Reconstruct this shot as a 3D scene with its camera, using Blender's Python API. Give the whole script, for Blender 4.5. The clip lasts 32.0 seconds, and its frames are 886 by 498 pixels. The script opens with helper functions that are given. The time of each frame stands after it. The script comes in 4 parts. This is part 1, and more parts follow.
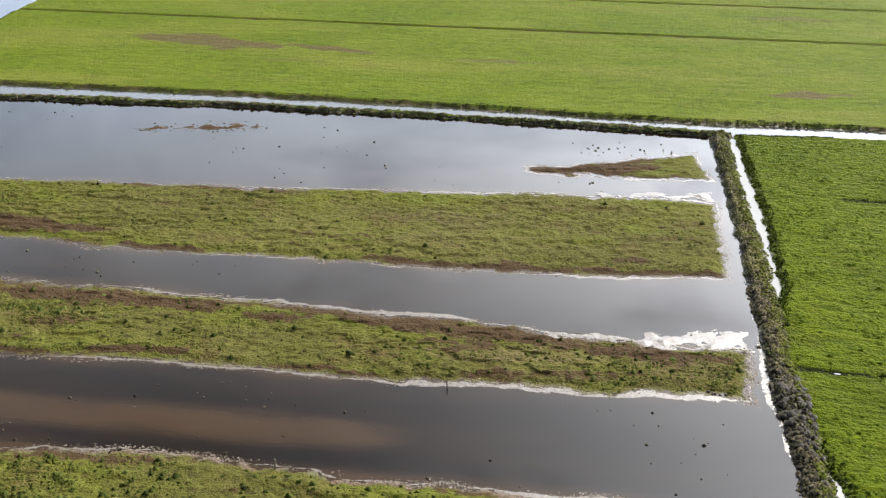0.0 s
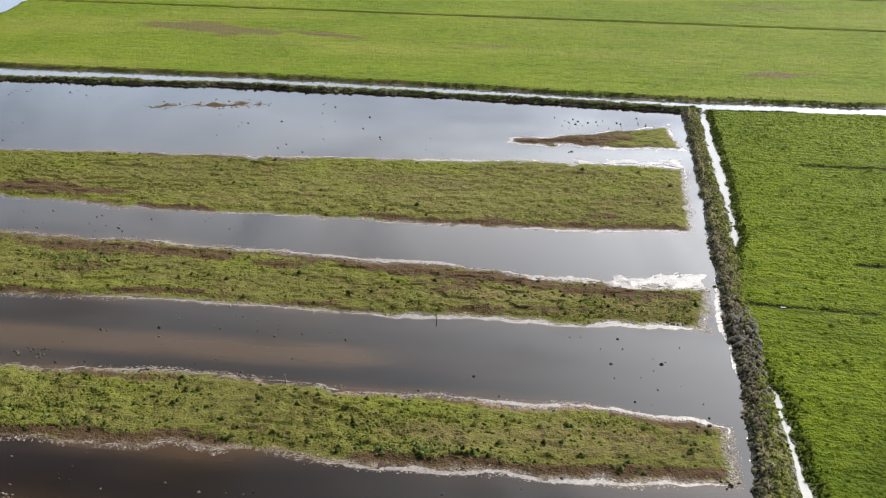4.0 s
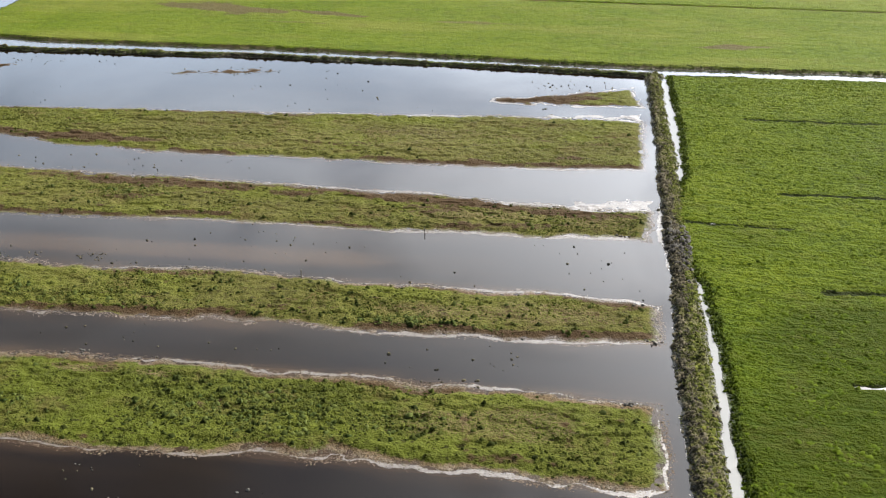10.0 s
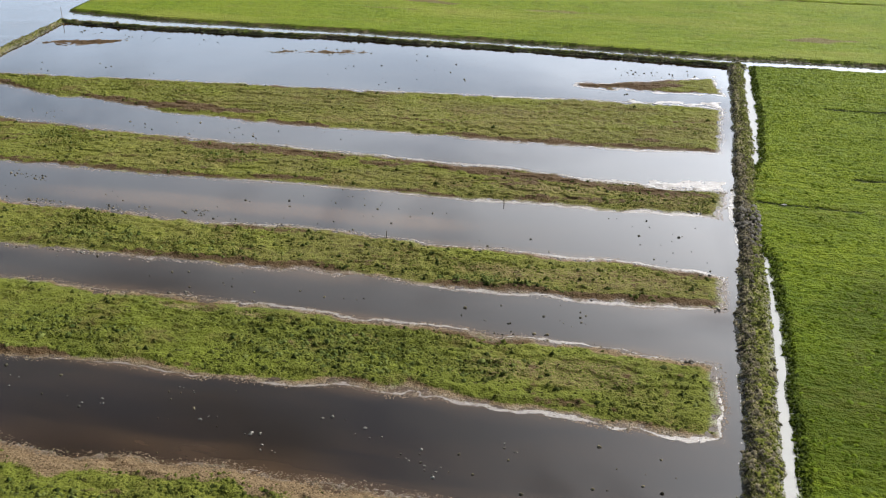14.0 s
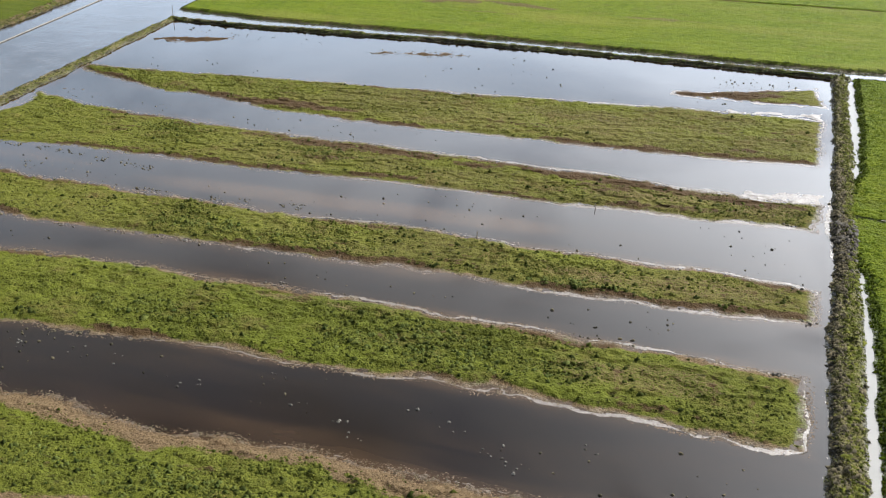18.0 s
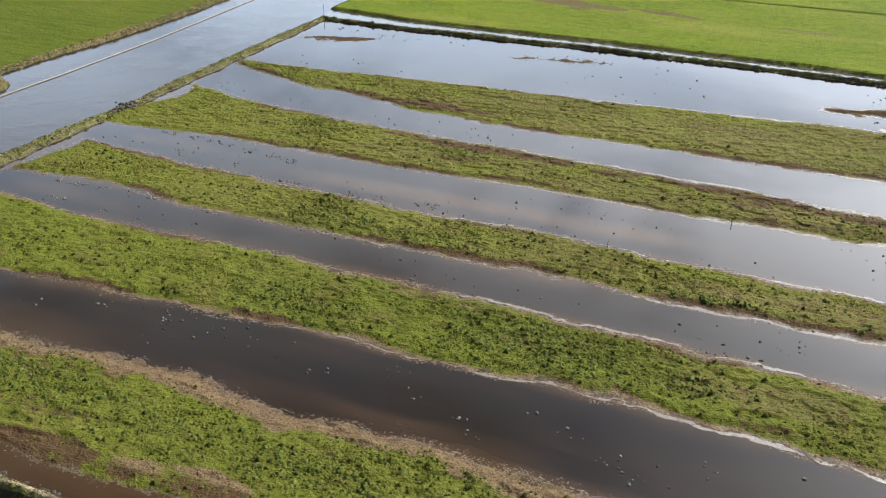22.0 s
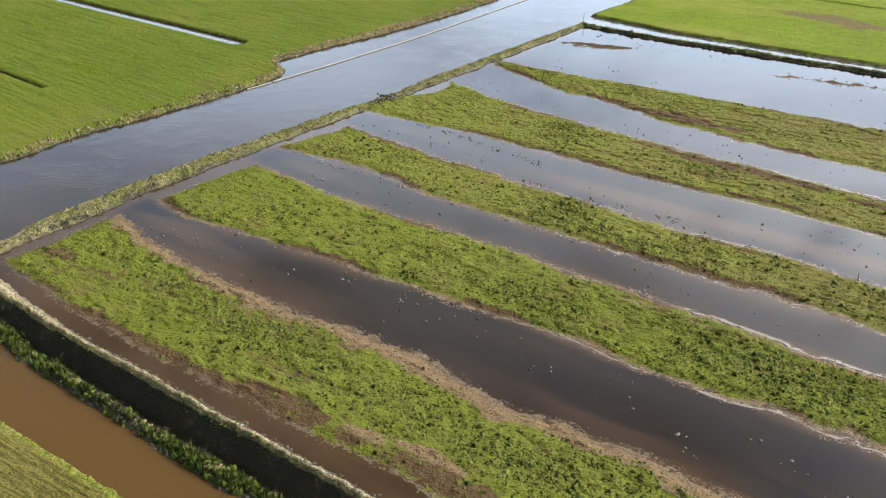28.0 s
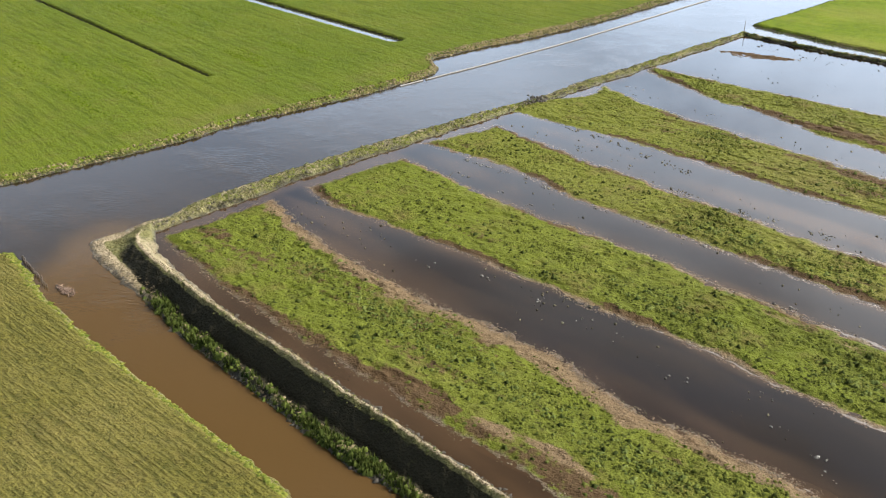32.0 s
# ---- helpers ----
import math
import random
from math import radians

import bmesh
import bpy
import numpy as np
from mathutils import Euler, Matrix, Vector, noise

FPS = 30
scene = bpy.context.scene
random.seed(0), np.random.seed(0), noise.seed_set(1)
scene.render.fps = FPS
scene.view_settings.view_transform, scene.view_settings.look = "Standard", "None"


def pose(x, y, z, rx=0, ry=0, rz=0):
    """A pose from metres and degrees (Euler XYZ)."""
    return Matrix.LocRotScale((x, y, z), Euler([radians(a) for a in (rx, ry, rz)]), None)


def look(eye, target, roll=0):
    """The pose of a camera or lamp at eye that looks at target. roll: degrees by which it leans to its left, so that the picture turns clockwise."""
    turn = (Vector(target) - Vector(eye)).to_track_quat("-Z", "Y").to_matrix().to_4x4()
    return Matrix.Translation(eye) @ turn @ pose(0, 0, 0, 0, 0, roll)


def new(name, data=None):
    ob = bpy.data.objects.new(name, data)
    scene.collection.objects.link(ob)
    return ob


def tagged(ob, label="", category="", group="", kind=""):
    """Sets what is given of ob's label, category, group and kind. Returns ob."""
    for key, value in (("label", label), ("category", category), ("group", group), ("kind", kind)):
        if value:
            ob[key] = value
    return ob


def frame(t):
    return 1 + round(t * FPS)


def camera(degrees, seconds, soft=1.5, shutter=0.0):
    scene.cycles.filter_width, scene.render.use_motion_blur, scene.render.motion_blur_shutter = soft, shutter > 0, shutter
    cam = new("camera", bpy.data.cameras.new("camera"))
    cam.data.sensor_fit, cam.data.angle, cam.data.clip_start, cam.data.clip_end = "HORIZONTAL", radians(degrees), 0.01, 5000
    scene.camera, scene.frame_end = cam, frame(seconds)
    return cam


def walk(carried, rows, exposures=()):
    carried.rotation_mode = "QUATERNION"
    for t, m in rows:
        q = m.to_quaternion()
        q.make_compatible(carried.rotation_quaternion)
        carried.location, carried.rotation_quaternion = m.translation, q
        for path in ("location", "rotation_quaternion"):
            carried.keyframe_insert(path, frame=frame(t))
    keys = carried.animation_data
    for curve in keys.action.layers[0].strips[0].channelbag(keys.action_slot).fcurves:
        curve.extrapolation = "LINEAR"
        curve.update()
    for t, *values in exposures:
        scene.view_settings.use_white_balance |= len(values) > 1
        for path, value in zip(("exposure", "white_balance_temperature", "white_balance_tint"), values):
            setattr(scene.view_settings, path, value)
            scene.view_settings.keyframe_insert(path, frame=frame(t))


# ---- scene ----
cam = camera(47.36, 32.0, soft=1.2)
# seconds, x, y, height, yaw to the left, pitch, roll
PATH = [
    (0, -0.00, -0.00, 50.00, -0.000, -24.879, 0.053),
    (1, 0.15, -2.27, 49.89, -0.111, -24.874, 0.053),
    (2, 0.27, -5.58, 49.77, -0.206, -24.830, 0.052),
    (3, 0.34, -9.00, 49.88, -0.304, -24.861, 0.019),
    (3.5, 0.40, -10.87, 49.96, -0.340, -24.878, 0.018),
    (5.5, 0.91, -18.16, 50.07, -0.391, -24.840, -0.032),
    (6, 1.00, -20.02, 50.15, -0.397, -24.849, -0.028),
    (7, 1.05, -24.17, 50.34, -0.486, -24.850, 0.075),
    (8, 1.21, -28.08, 50.47, -0.500, -24.903, 0.096),
    (9, 1.28, -31.94, 50.74, -0.577, -24.998, 0.185),
    (10, 1.49, -35.61, 50.93, -0.576, -25.035, 0.056),
    (11, 1.66, -38.99, 51.06, -0.524, -25.108, 0.169),
    (11.5, 1.68, -40.25, 51.11, -0.085, -25.148, 0.147),
    (12, 1.72, -41.25, 51.02, 1.586, -25.196, 0.146),
    (12.5, 1.84, -42.05, 50.92, 3.145, -25.215, 0.109),
    (13, 1.92, -42.71, 50.83, 3.610, -25.240, 0.107),
    (13.5, 2.00, -43.22, 50.69, 4.054, -25.232, 0.129),
    (14, 2.05, -43.47, 50.53, 4.516, -25.220, 0.177),
    (14.5, 2.14, -43.71, 50.36, 4.966, -25.165, 0.212),
    (16.5, 2.27, -44.62, 50.68, 7.215, -25.113, 0.149),
    (17, 2.13, -44.86, 50.80, 7.961, -25.092, 0.182),
    (18, 2.15, -45.16, 50.88, 10.080, -25.005, 0.143),
    (19, 2.37, -45.45, 51.05, 12.157, -24.969, 0.064),
    (20, 2.49, -45.61, 51.15, 14.207, -24.912, 0.033),
    (21, 2.64, -45.97, 51.24, 16.183, -24.815, 0.030),
    (22, 2.76, -46.19, 51.33, 18.367, -24.793, -0.023),
    (23, 3.02, -46.26, 51.19, 20.795, -24.681, -0.066),
    (24, 3.03, -46.60, 51.33, 23.131, -24.666, -0.090),
    (25, 3.15, -46.65, 51.27, 25.797, -24.586, -0.170),
    (25.5, 3.22, -46.71, 51.22, 27.032, -24.532, -0.162),
    (27.5, 3.28, -47.22, 51.26, 31.678, -24.411, -0.104),
    (28, 3.32, -47.45, 51.32, 32.959, -24.382, -0.087),
    (29, 3.28, -47.46, 51.15, 35.375, -24.323, -0.010),
    (30, 3.42, -47.59, 51.06, 37.625, -24.255, -0.006),
    (31, 3.55, -47.82, 51.05, 39.638, -24.209, -0.038),
    (32, 3.75, -48.11, 50.93, 41.681, -24.130, -0.057),
]


def flight(x, y, z, yaw, pitch, roll):
    a, b = radians(yaw), radians(pitch)
    ahead = Vector((-math.sin(a) * math.cos(b), math.cos(a) * math.cos(b), math.sin(b)))
    eye = Vector((x, y, z))
    return look(eye, eye + ahead, roll)


walk(cam, [(row[0], flight(*row[1:])) for row in PATH],
     exposures=((0, 0.86), (6, 0.86), (12, 0.88), (18, 0.88), (24, 1.00), (28, 1.16), (32, 1.21)))

# ---- light ----
SUN_AZ, SUN_EL = 44.0, 36.0          # degrees to the right of +y, and above the horizon
world = bpy.data.worlds.new("sky")
scene.world = world
world.use_nodes = True
wn, wl = world.node_tree.nodes, world.node_tree.links
sky = wn.new("ShaderNodeTexSky")
sky.sky_type, sky.sun_disc = "NISHITA", False
sky.sun_elevation, sky.sun_rotation = radians(SUN_EL), radians(SUN_AZ)
back = wn["Background"]
back.inputs["Strength"].default_value = 0.08
# broken cloud all over the sky
coord = wn.new("ShaderNodeTexCoord")
bank_map = wn.new("ShaderNodeMapping")
bank_map.inputs["Scale"].default_value = (1.6, 1.6, 4.0)
wl.new(coord.outputs["Generated"], bank_map.inputs["Vector"])
cloud_noise = wn.new("ShaderNodeTexNoise")
cloud_noise.inputs["Scale"].default_value = 1.5
cloud_noise.inputs["Detail"].default_value = 7.0
cloud_noise.inputs["Roughness"].default_value = 0.55
cloud_noise.inputs["Distortion"].default_value = 0.4
wl.new(bank_map.outputs["Vector"], cloud_noise.inputs["Vector"])
cloud_ramp = wn.new("ShaderNodeValToRGB")
cloud_ramp.color_ramp.elements[0].position, cloud_ramp.color_ramp.elements[1].position = 0.24, 0.52
wl.new(cloud_noise.outputs["Fac"], cloud_ramp.inputs["Fac"])
cloud_tone = wn.new("ShaderNodeValToRGB")
cloud_tone.color_ramp.elements[0].position, cloud_tone.color_ramp.elements[0].color = 0.42, (1.0, 1.02, 1.06, 1)
cloud_tone.color_ramp.elements[1].position, cloud_tone.color_ramp.elements[1].color = 0.66, (0.36, 0.37, 0.40, 1)
wl.new(cloud_noise.outputs["Fac"], cloud_tone.inputs["Fac"])
# cloud lit through from behind is brighter the nearer it lies to the sun
toward = wn.new("ShaderNodeVectorMath")
toward.operation = "DOT_PRODUCT"
toward.inputs[1].default_value = (math.sin(radians(SUN_AZ)) * math.cos(radians(SUN_EL)), math.cos(radians(SUN_AZ)) * math.cos(radians(SUN_EL)), math.sin(radians(SUN_EL)))
wl.new(coord.outputs["Generated"], toward.inputs[0])
glow = wn.new("ShaderNodeMapRange")
glow.inputs["From Min"].default_value, glow.inputs["From Max"].default_value = 0.0, 1.0
wl.new(toward.outputs["Value"], glow.inputs["Value"])
halo = wn.new("ShaderNodeMath")
halo.operation = "POWER"
halo.inputs[1].default_value = 2.0
wl.new(glow.outputs["Result"], halo.inputs[0])
through_light = wn.new("ShaderNodeMath")
through_light.operation = "MULTIPLY_ADD"
through_light.inputs[1].default_value, through_light.inputs[2].default_value = 39.0, 2.0
wl.new(halo.outputs["Value"], through_light.inputs[0])
# and cloud banks thicken towards the horizon
split = wn.new("ShaderNodeSeparateXYZ")
wl.new(coord.outputs["Generated"], split.inputs["Vector"])
low_sky = wn.new("ShaderNodeMapRange")
low_sky.interpolation_type = "SMOOTHSTEP"
low_sky.inputs["From Min"].default_value, low_sky.inputs["From Max"].default_value = 0.36, 0.60
low_sky.inputs["To Min"].default_value, low_sky.inputs["To Max"].default_value = 1.0, 0.07
wl.new(split.outputs["Z"], low_sky.inputs["Value"])
thin = wn.new("ShaderNodeMapRange")
thin.interpolation_type = "SMOOTHSTEP"
thin.inputs["From Min"].default_value, thin.inputs["From Max"].default_value = 0.20, 0.40
thin.inputs["To Min"].default_value, thin.inputs["To Max"].default_value = 0.36, 1.0
wl.new(split.outputs["Z"], thin.inputs["Value"])
bands = wn.new("ShaderNodeMath")
bands.operation = "MULTIPLY"
wl.new(low_sky.outputs["Result"], bands.inputs[0])
wl.new(thin.outputs["Result"], bands.inputs[1])
depth = wn.new("ShaderNodeMath")
depth.operation = "MULTIPLY"
wl.new(through_light.outputs["Value"], depth.inputs[0])
wl.new(bands.outputs["Value"], depth.inputs[1])
# the bright ring close round the sun, and the pale haze along the horizon
ring = wn.new("ShaderNodeMath")
ring.operation = "POWER"
ring.inputs[1].default_value = 9.5
wl.new(glow.outputs["Result"], ring.inputs[0])
ring_add = wn.new("ShaderNodeMath")
ring_add.operation = "MULTIPLY_ADD"
ring_add.inputs[1].default_value = 92.0
wl.new(ring.outputs["Value"], ring_add.inputs[0])
wl.new(depth.outputs["Value"], ring_add.inputs[2])
haze = wn.new("ShaderNodeMapRange")
haze.interpolation_type = "SMOOTHSTEP"
haze.inputs["From Min"].default_value, haze.inputs["From Max"].default_value = 0.20, 0.45
haze.inputs["To Min"].default_value, haze.inputs["To Max"].default_value = 11.5, 0.0
wl.new(split.outputs["Z"], haze.inputs["Value"])
haze_tint = wn.new("ShaderNodeVectorMath")
haze_tint.operation = "SCALE"
haze_tint.inputs[0].default_value = (0.73, 0.925, 1.20)
wl.new(haze.outputs["Result"], haze_tint.inputs["Scale"])
lit = wn.new("ShaderNodeVectorMath")
lit.operation = "SCALE"
wl.new(cloud_tone.outputs["Color"], lit.inputs[0])
wl.new(ring_add.outputs["Value"], lit.inputs["Scale"])
hazy = wn.new("ShaderNodeVectorMath")
hazy.operation = "ADD"
wl.new(lit.outputs["Vector"], hazy.inputs[0])
wl.new(haze_tint.outputs["Vector"], hazy.inputs[1])
cloud_mix = wn.new("ShaderNodeMix")
cloud_mix.data_type = "RGBA"
wl.new(cloud_ramp.outputs["Color"], cloud_mix.inputs["Factor"])
wl.new(sky.outputs["Color"], cloud_mix.inputs["A"])
wl.new(hazy.outputs["Vector"], cloud_mix.inputs["B"])
wl.new(cloud_mix.outputs["Result"], back.inputs["Color"])

sun = new("sun", bpy.data.lights.new("sun", "SUN"))
sun.data.energy, sun.data.angle, sun.data.color = 4.6, radians(0.53), (1.0, 0.95, 0.86)
to_sun = Vector((math.sin(radians(SUN_AZ)) * math.cos(radians(SUN_EL)), math.cos(radians(SUN_AZ)) * math.cos(radians(SUN_EL)), math.sin(radians(SUN_EL))))
sun.matrix_world = look(to_sun * 200, (0, 0, 0))


# ---- materials ----
class Shader:
    """A small builder for node materials laid out in metres."""

    def __init__(self, name, roughness=0.8, specular=0.3):
        self.mat = bpy.data.materials.new(name)
        self.mat.use_nodes = True
        self.n, self.l = self.mat.node_tree.nodes, self.mat.node_tree.links
        self.bsdf = self.n["Principled BSDF"]
        self.bsdf.inputs["Roughness"].default_value = roughness
        self.bsdf.inputs["Specular IOR Level"].default_value = specular
        self.place = self.n.new("ShaderNodeNewGeometry").outputs["Position"]

    def noise(self, scale, detail=4.0, rough=0.55, stretch=None, turn=0.0, distortion=0.0):
        t = self.n.new("ShaderNodeTexNoise")
        t.inputs["Scale"].default_value, t.inputs["Detail"].default_value = scale, detail
        t.inputs["Roughness"].default_value, t.inputs["Distortion"].default_value = rough, distortion
        v = self.place
        if stretch:
            m = self.n.new("ShaderNodeMapping")
            m.vector_type = "TEXTURE"
            m.inputs["Scale"].default_value, m.inputs["Rotation"].default_value = stretch, (0, 0, radians(turn))
            self.l.new(v, m.inputs["Vector"])
            v = m.outputs["Vector"]
        self.l.new(v, t.inputs["Vector"])
        return t.outputs["Fac"]

    def attr(self, name):
        a = self.n.new("ShaderNodeAttribute")
        a.attribute_name = name
        return a.outputs["Fac"]

    def ramp(self, value, low, high):
        r = self.n.new("ShaderNodeMapRange")
        r.interpolation_type = "SMOOTHSTEP"
        r.inputs["From Min"].default_value, r.inputs["From Max"].default_value = low, high
        self.l.new(value, r.inputs["Value"])
        return r.outputs["Result"]

    def math(self, op, a, b):
        m = self.n.new("ShaderNodeMath")
        m.operation = op
        for k, v in enumerate((a, b)):
            if isinstance(v, (int, float)):
                m.inputs[k].default_value = v
            else:
                self.l.new(v, m.inputs[k])
        return m.outputs[0]

    def mix(self, fac, a, b):
        m = self.n.new("ShaderNodeMix")
        m.data_type = "RGBA"
        for key, v in (("Factor", fac), ("A", a), ("B", b)):
            if isinstance(v, (int, float)):
                m.inputs[key].default_value = v
            elif isinstance(v, tuple):
                m.inputs[key].default_value = (*v, 1)
            else:
                self.l.new(v, m.inputs[key])
        return m.outputs["Result"]

    def set(self, key, v):
        if isinstance(v, (int, float)):
            self.bsdf.inputs[key].default_value = v
        elif isinstance(v, tuple):
            self.bsdf.inputs[key].default_value = (*v, 1)
        else:
            self.l.new(v, self.bsdf.inputs[key])

    def bump(self, height, strength, distance):
        b = self.n.new("ShaderNodeBump")
        b.inputs["Strength"].default_value, b.inputs["Distance"].default_value = strength, distance
        self.l.new(height, b.inputs["Height"])
        self.l.new(b.outputs["Normal"], self.bsdf.inputs["Normal"])


def pasture(name, dark, mid, light, tuft=1.1, relief=0.42, rows=None, wear=0.25, lime=None, streak=None, soil=((0.026, 0.016, 0.008), (0.070, 0.045, 0.023)), dead=((0.046, 0.029, 0.017), (0.152, 0.103, 0.066))):
    """Grass, with mud where the mud attribute says so and dead straw where the straw attribute does."""
    s = Shader(name, 0.9, 0.05)
    wide, clump, fine = s.noise(0.035, 3), s.noise(tuft, 4, 0.6), s.noise(4.5, 3, 0.65)
    col = s.mix(s.ramp(clump, 0.30, 0.54), dark, mid)
    col = s.mix(s.math("MULTIPLY", s.ramp(wide, 0.38, 0.68), s.ramp(fine, 0.3, 0.7)), col, light)
    if streak:
        col = s.mix(s.math("MULTIPLY", s.ramp(s.noise(0.05, 4, 0.65, (3.5, 1.0, 1.0), -10), 0.45, 0.68), 0.7), col, streak)
    if lime:
        lush = s.math("MULTIPLY", s.attr("lush"), s.ramp(fine, 0.15, 0.55))
        col = s.mix(s.math("MULTIPLY", s.math("MAXIMUM", s.ramp(s.noise(0.11, 4, 0.6, (2.2, 1.0, 1.0), -8), 0.44, 0.66), lush), 0.75), col, lime)
        # dark spots put the small shadows between tufts into the turf colour
        tuft_shade = s.noise(1.25, 3, 0.6, (1.5, 0.8, 1.0), -10)
        col = s.mix(s.math("MULTIPLY", s.ramp(tuft_shade, 0.39, 0.31), 0.85), col, (0.016, 0.015, 0.005))
    rank = s.ramp(s.math("ADD", s.attr("rank"), s.math("MULTIPLY", s.math("SUBTRACT", clump, 0.5), 0.8)), 0.2, 0.9)
    col = s.mix(rank, col, tuple(0.52 * c for c in mid))
    worn = s.ramp(s.noise(0.16, 4, 0.65), 0.50, 0.74)
    col = s.mix(s.math("MULTIPLY", worn, wear), col, (0.078, 0.056, 0.022))
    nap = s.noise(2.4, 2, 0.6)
    # low spots of the nap are darkened too, like shade between blades
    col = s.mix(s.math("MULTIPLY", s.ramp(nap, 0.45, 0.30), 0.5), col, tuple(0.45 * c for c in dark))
    height = s.math("ADD", s.math("MULTIPLY", clump, 0.4), s.math("ADD", s.math("MULTIPLY", nap, 0.6), s.math("MULTIPLY", fine, 0.45)))
    if rows:
        lane = s.noise(1.0, 2, 0.5, rows[0], rows[1])
        col = s.mix(s.math("MULTIPLY", s.ramp(lane, 0.48, 0.66), rows[2]), col, dark)
        height = s.math("ADD", height, s.math("MULTIPLY", lane, -0.8))
    straw = s.ramp(s.math("ADD", s.attr("straw"), s.math("MULTIPLY", s.math("SUBTRACT", fine, 0.5), 0.9)), 0.35, 0.65)
    col = s.mix(straw, col, s.mix(clump, *dead))
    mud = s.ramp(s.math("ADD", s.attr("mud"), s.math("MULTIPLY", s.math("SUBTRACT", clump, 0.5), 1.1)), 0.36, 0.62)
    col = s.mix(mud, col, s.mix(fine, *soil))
    wet = s.attr("wet")
    s.set("Base Color", col)
    s.set("Roughness", s.math("SUBTRACT", 0.9, s.math("MULTIPLY", wet, 0.46)))
    s.set("Specular IOR Level", s.math("ADD", 0.04, s.math("MULTIPLY", s.math("MULTIPLY", wet, fine), 0.40)))
    s.bump(height, 1.0, relief)
    return s.mat


def water_material(name, clear, silt, ripple, ripple_scale, rough=0.02):
    s = Shader(name, rough, 0.5)
    s.bsdf.inputs["IOR"].default_value = 1.333
    drift = s.noise(0.16, 4, 0.6, (3.0, 1.0, 1.0), -8)
    murk = s.math("MULTIPLY", s.ramp(s.noise(0.30, 5, 0.6, (7.0, 1.0, 1.0), -8, 0.5), 0.44, 0.70), 0.45)
    clear = s.mix(murk, clear, tuple(0.6 * a + 0.4 * b for a, b in zip(clear, silt)))
    s.set("Base Color", s.mix(s.ramp(s.math("ADD", s.attr("silt"), s.math("MULTIPLY", s.math("SUBTRACT", drift, 0.5), 0.7)), 0.15, 0.85), clear, silt))
    if ripple:
        ruffled = s.math("ADD", 0.25, s.ramp(s.noise(0.09, 3, 0.6), 0.42, 0.66))
        s.bump(s.math("MULTIPLY", s.noise(ripple_scale, 3, 0.6, (2.4, 1.0, 1.0), 20), ruffled), 1.0, ripple)
    return s.mat


def plain(name, colour, rough=0.7, spread=0.25, scale=6.0, metal=0.0):
    s = Shader(name, rough, 0.3)
    d = tuple(c * (1 - spread) for c in colour)
    s.set("Base Color", s.mix(s.noise(scale, 4), d, colour))
    s.set("Metallic", metal)
    s.bump(s.noise(scale * 5, 3), 0.5, 0.02)
    return s.mat


def leafy(name, low, high, rough=0.9):
    """Blades and leaves, every clump a little different."""
    s = Shader(name, rough, 0.03)
    rnd = s.n.new("ShaderNodeNewGeometry").outputs["Random Per Island"]
    col = s.mix(rnd, low, high)
    s.set("Base Color", col)
    return s.mat


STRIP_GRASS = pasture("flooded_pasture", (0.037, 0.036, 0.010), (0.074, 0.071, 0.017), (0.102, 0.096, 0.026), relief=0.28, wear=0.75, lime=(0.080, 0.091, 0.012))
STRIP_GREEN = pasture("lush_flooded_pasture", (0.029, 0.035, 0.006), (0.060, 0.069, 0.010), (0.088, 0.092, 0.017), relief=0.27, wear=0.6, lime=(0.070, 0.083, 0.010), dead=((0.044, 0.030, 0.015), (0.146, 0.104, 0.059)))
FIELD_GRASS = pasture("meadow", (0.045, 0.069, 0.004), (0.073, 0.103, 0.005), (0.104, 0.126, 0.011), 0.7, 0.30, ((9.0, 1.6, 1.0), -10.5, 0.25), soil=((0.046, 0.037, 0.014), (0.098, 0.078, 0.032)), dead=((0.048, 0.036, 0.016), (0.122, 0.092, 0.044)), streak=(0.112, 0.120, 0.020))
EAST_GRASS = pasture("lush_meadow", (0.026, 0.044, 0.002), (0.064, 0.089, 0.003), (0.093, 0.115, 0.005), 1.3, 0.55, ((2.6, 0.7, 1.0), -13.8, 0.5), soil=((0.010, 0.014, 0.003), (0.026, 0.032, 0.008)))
# soil near black: shade of ditch banks and waterline put into its colour
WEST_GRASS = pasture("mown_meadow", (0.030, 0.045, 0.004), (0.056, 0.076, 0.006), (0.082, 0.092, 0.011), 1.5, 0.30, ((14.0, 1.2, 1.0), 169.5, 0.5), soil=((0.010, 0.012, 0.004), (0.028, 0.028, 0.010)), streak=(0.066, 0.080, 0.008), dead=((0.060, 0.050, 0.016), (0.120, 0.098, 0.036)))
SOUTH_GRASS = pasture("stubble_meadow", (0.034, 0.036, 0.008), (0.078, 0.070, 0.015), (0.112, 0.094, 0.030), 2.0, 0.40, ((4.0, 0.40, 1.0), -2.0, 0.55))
# soil darkened to hold the shade of the south dike's outer face
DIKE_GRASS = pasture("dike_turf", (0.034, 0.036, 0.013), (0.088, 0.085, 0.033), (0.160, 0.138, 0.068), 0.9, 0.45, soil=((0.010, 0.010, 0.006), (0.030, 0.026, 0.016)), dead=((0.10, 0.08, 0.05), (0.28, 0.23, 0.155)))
BED_MUD = pasture("bed_mud", (0.03, 0.022, 0.015), (0.05, 0.035, 0.022), (0.06, 0.045, 0.03), 0.6, 0.05)
POOL = water_material("pool_water", (0.0070, 0.0048, 0.0036), (0.036, 0.0215, 0.0115), 0.0, 1.0)
CANAL = water_material("canal_water", (0.016, 0.0110, 0.0070), (0.052, 0.030, 0.0105), 0.027, 2.2, 0.05)
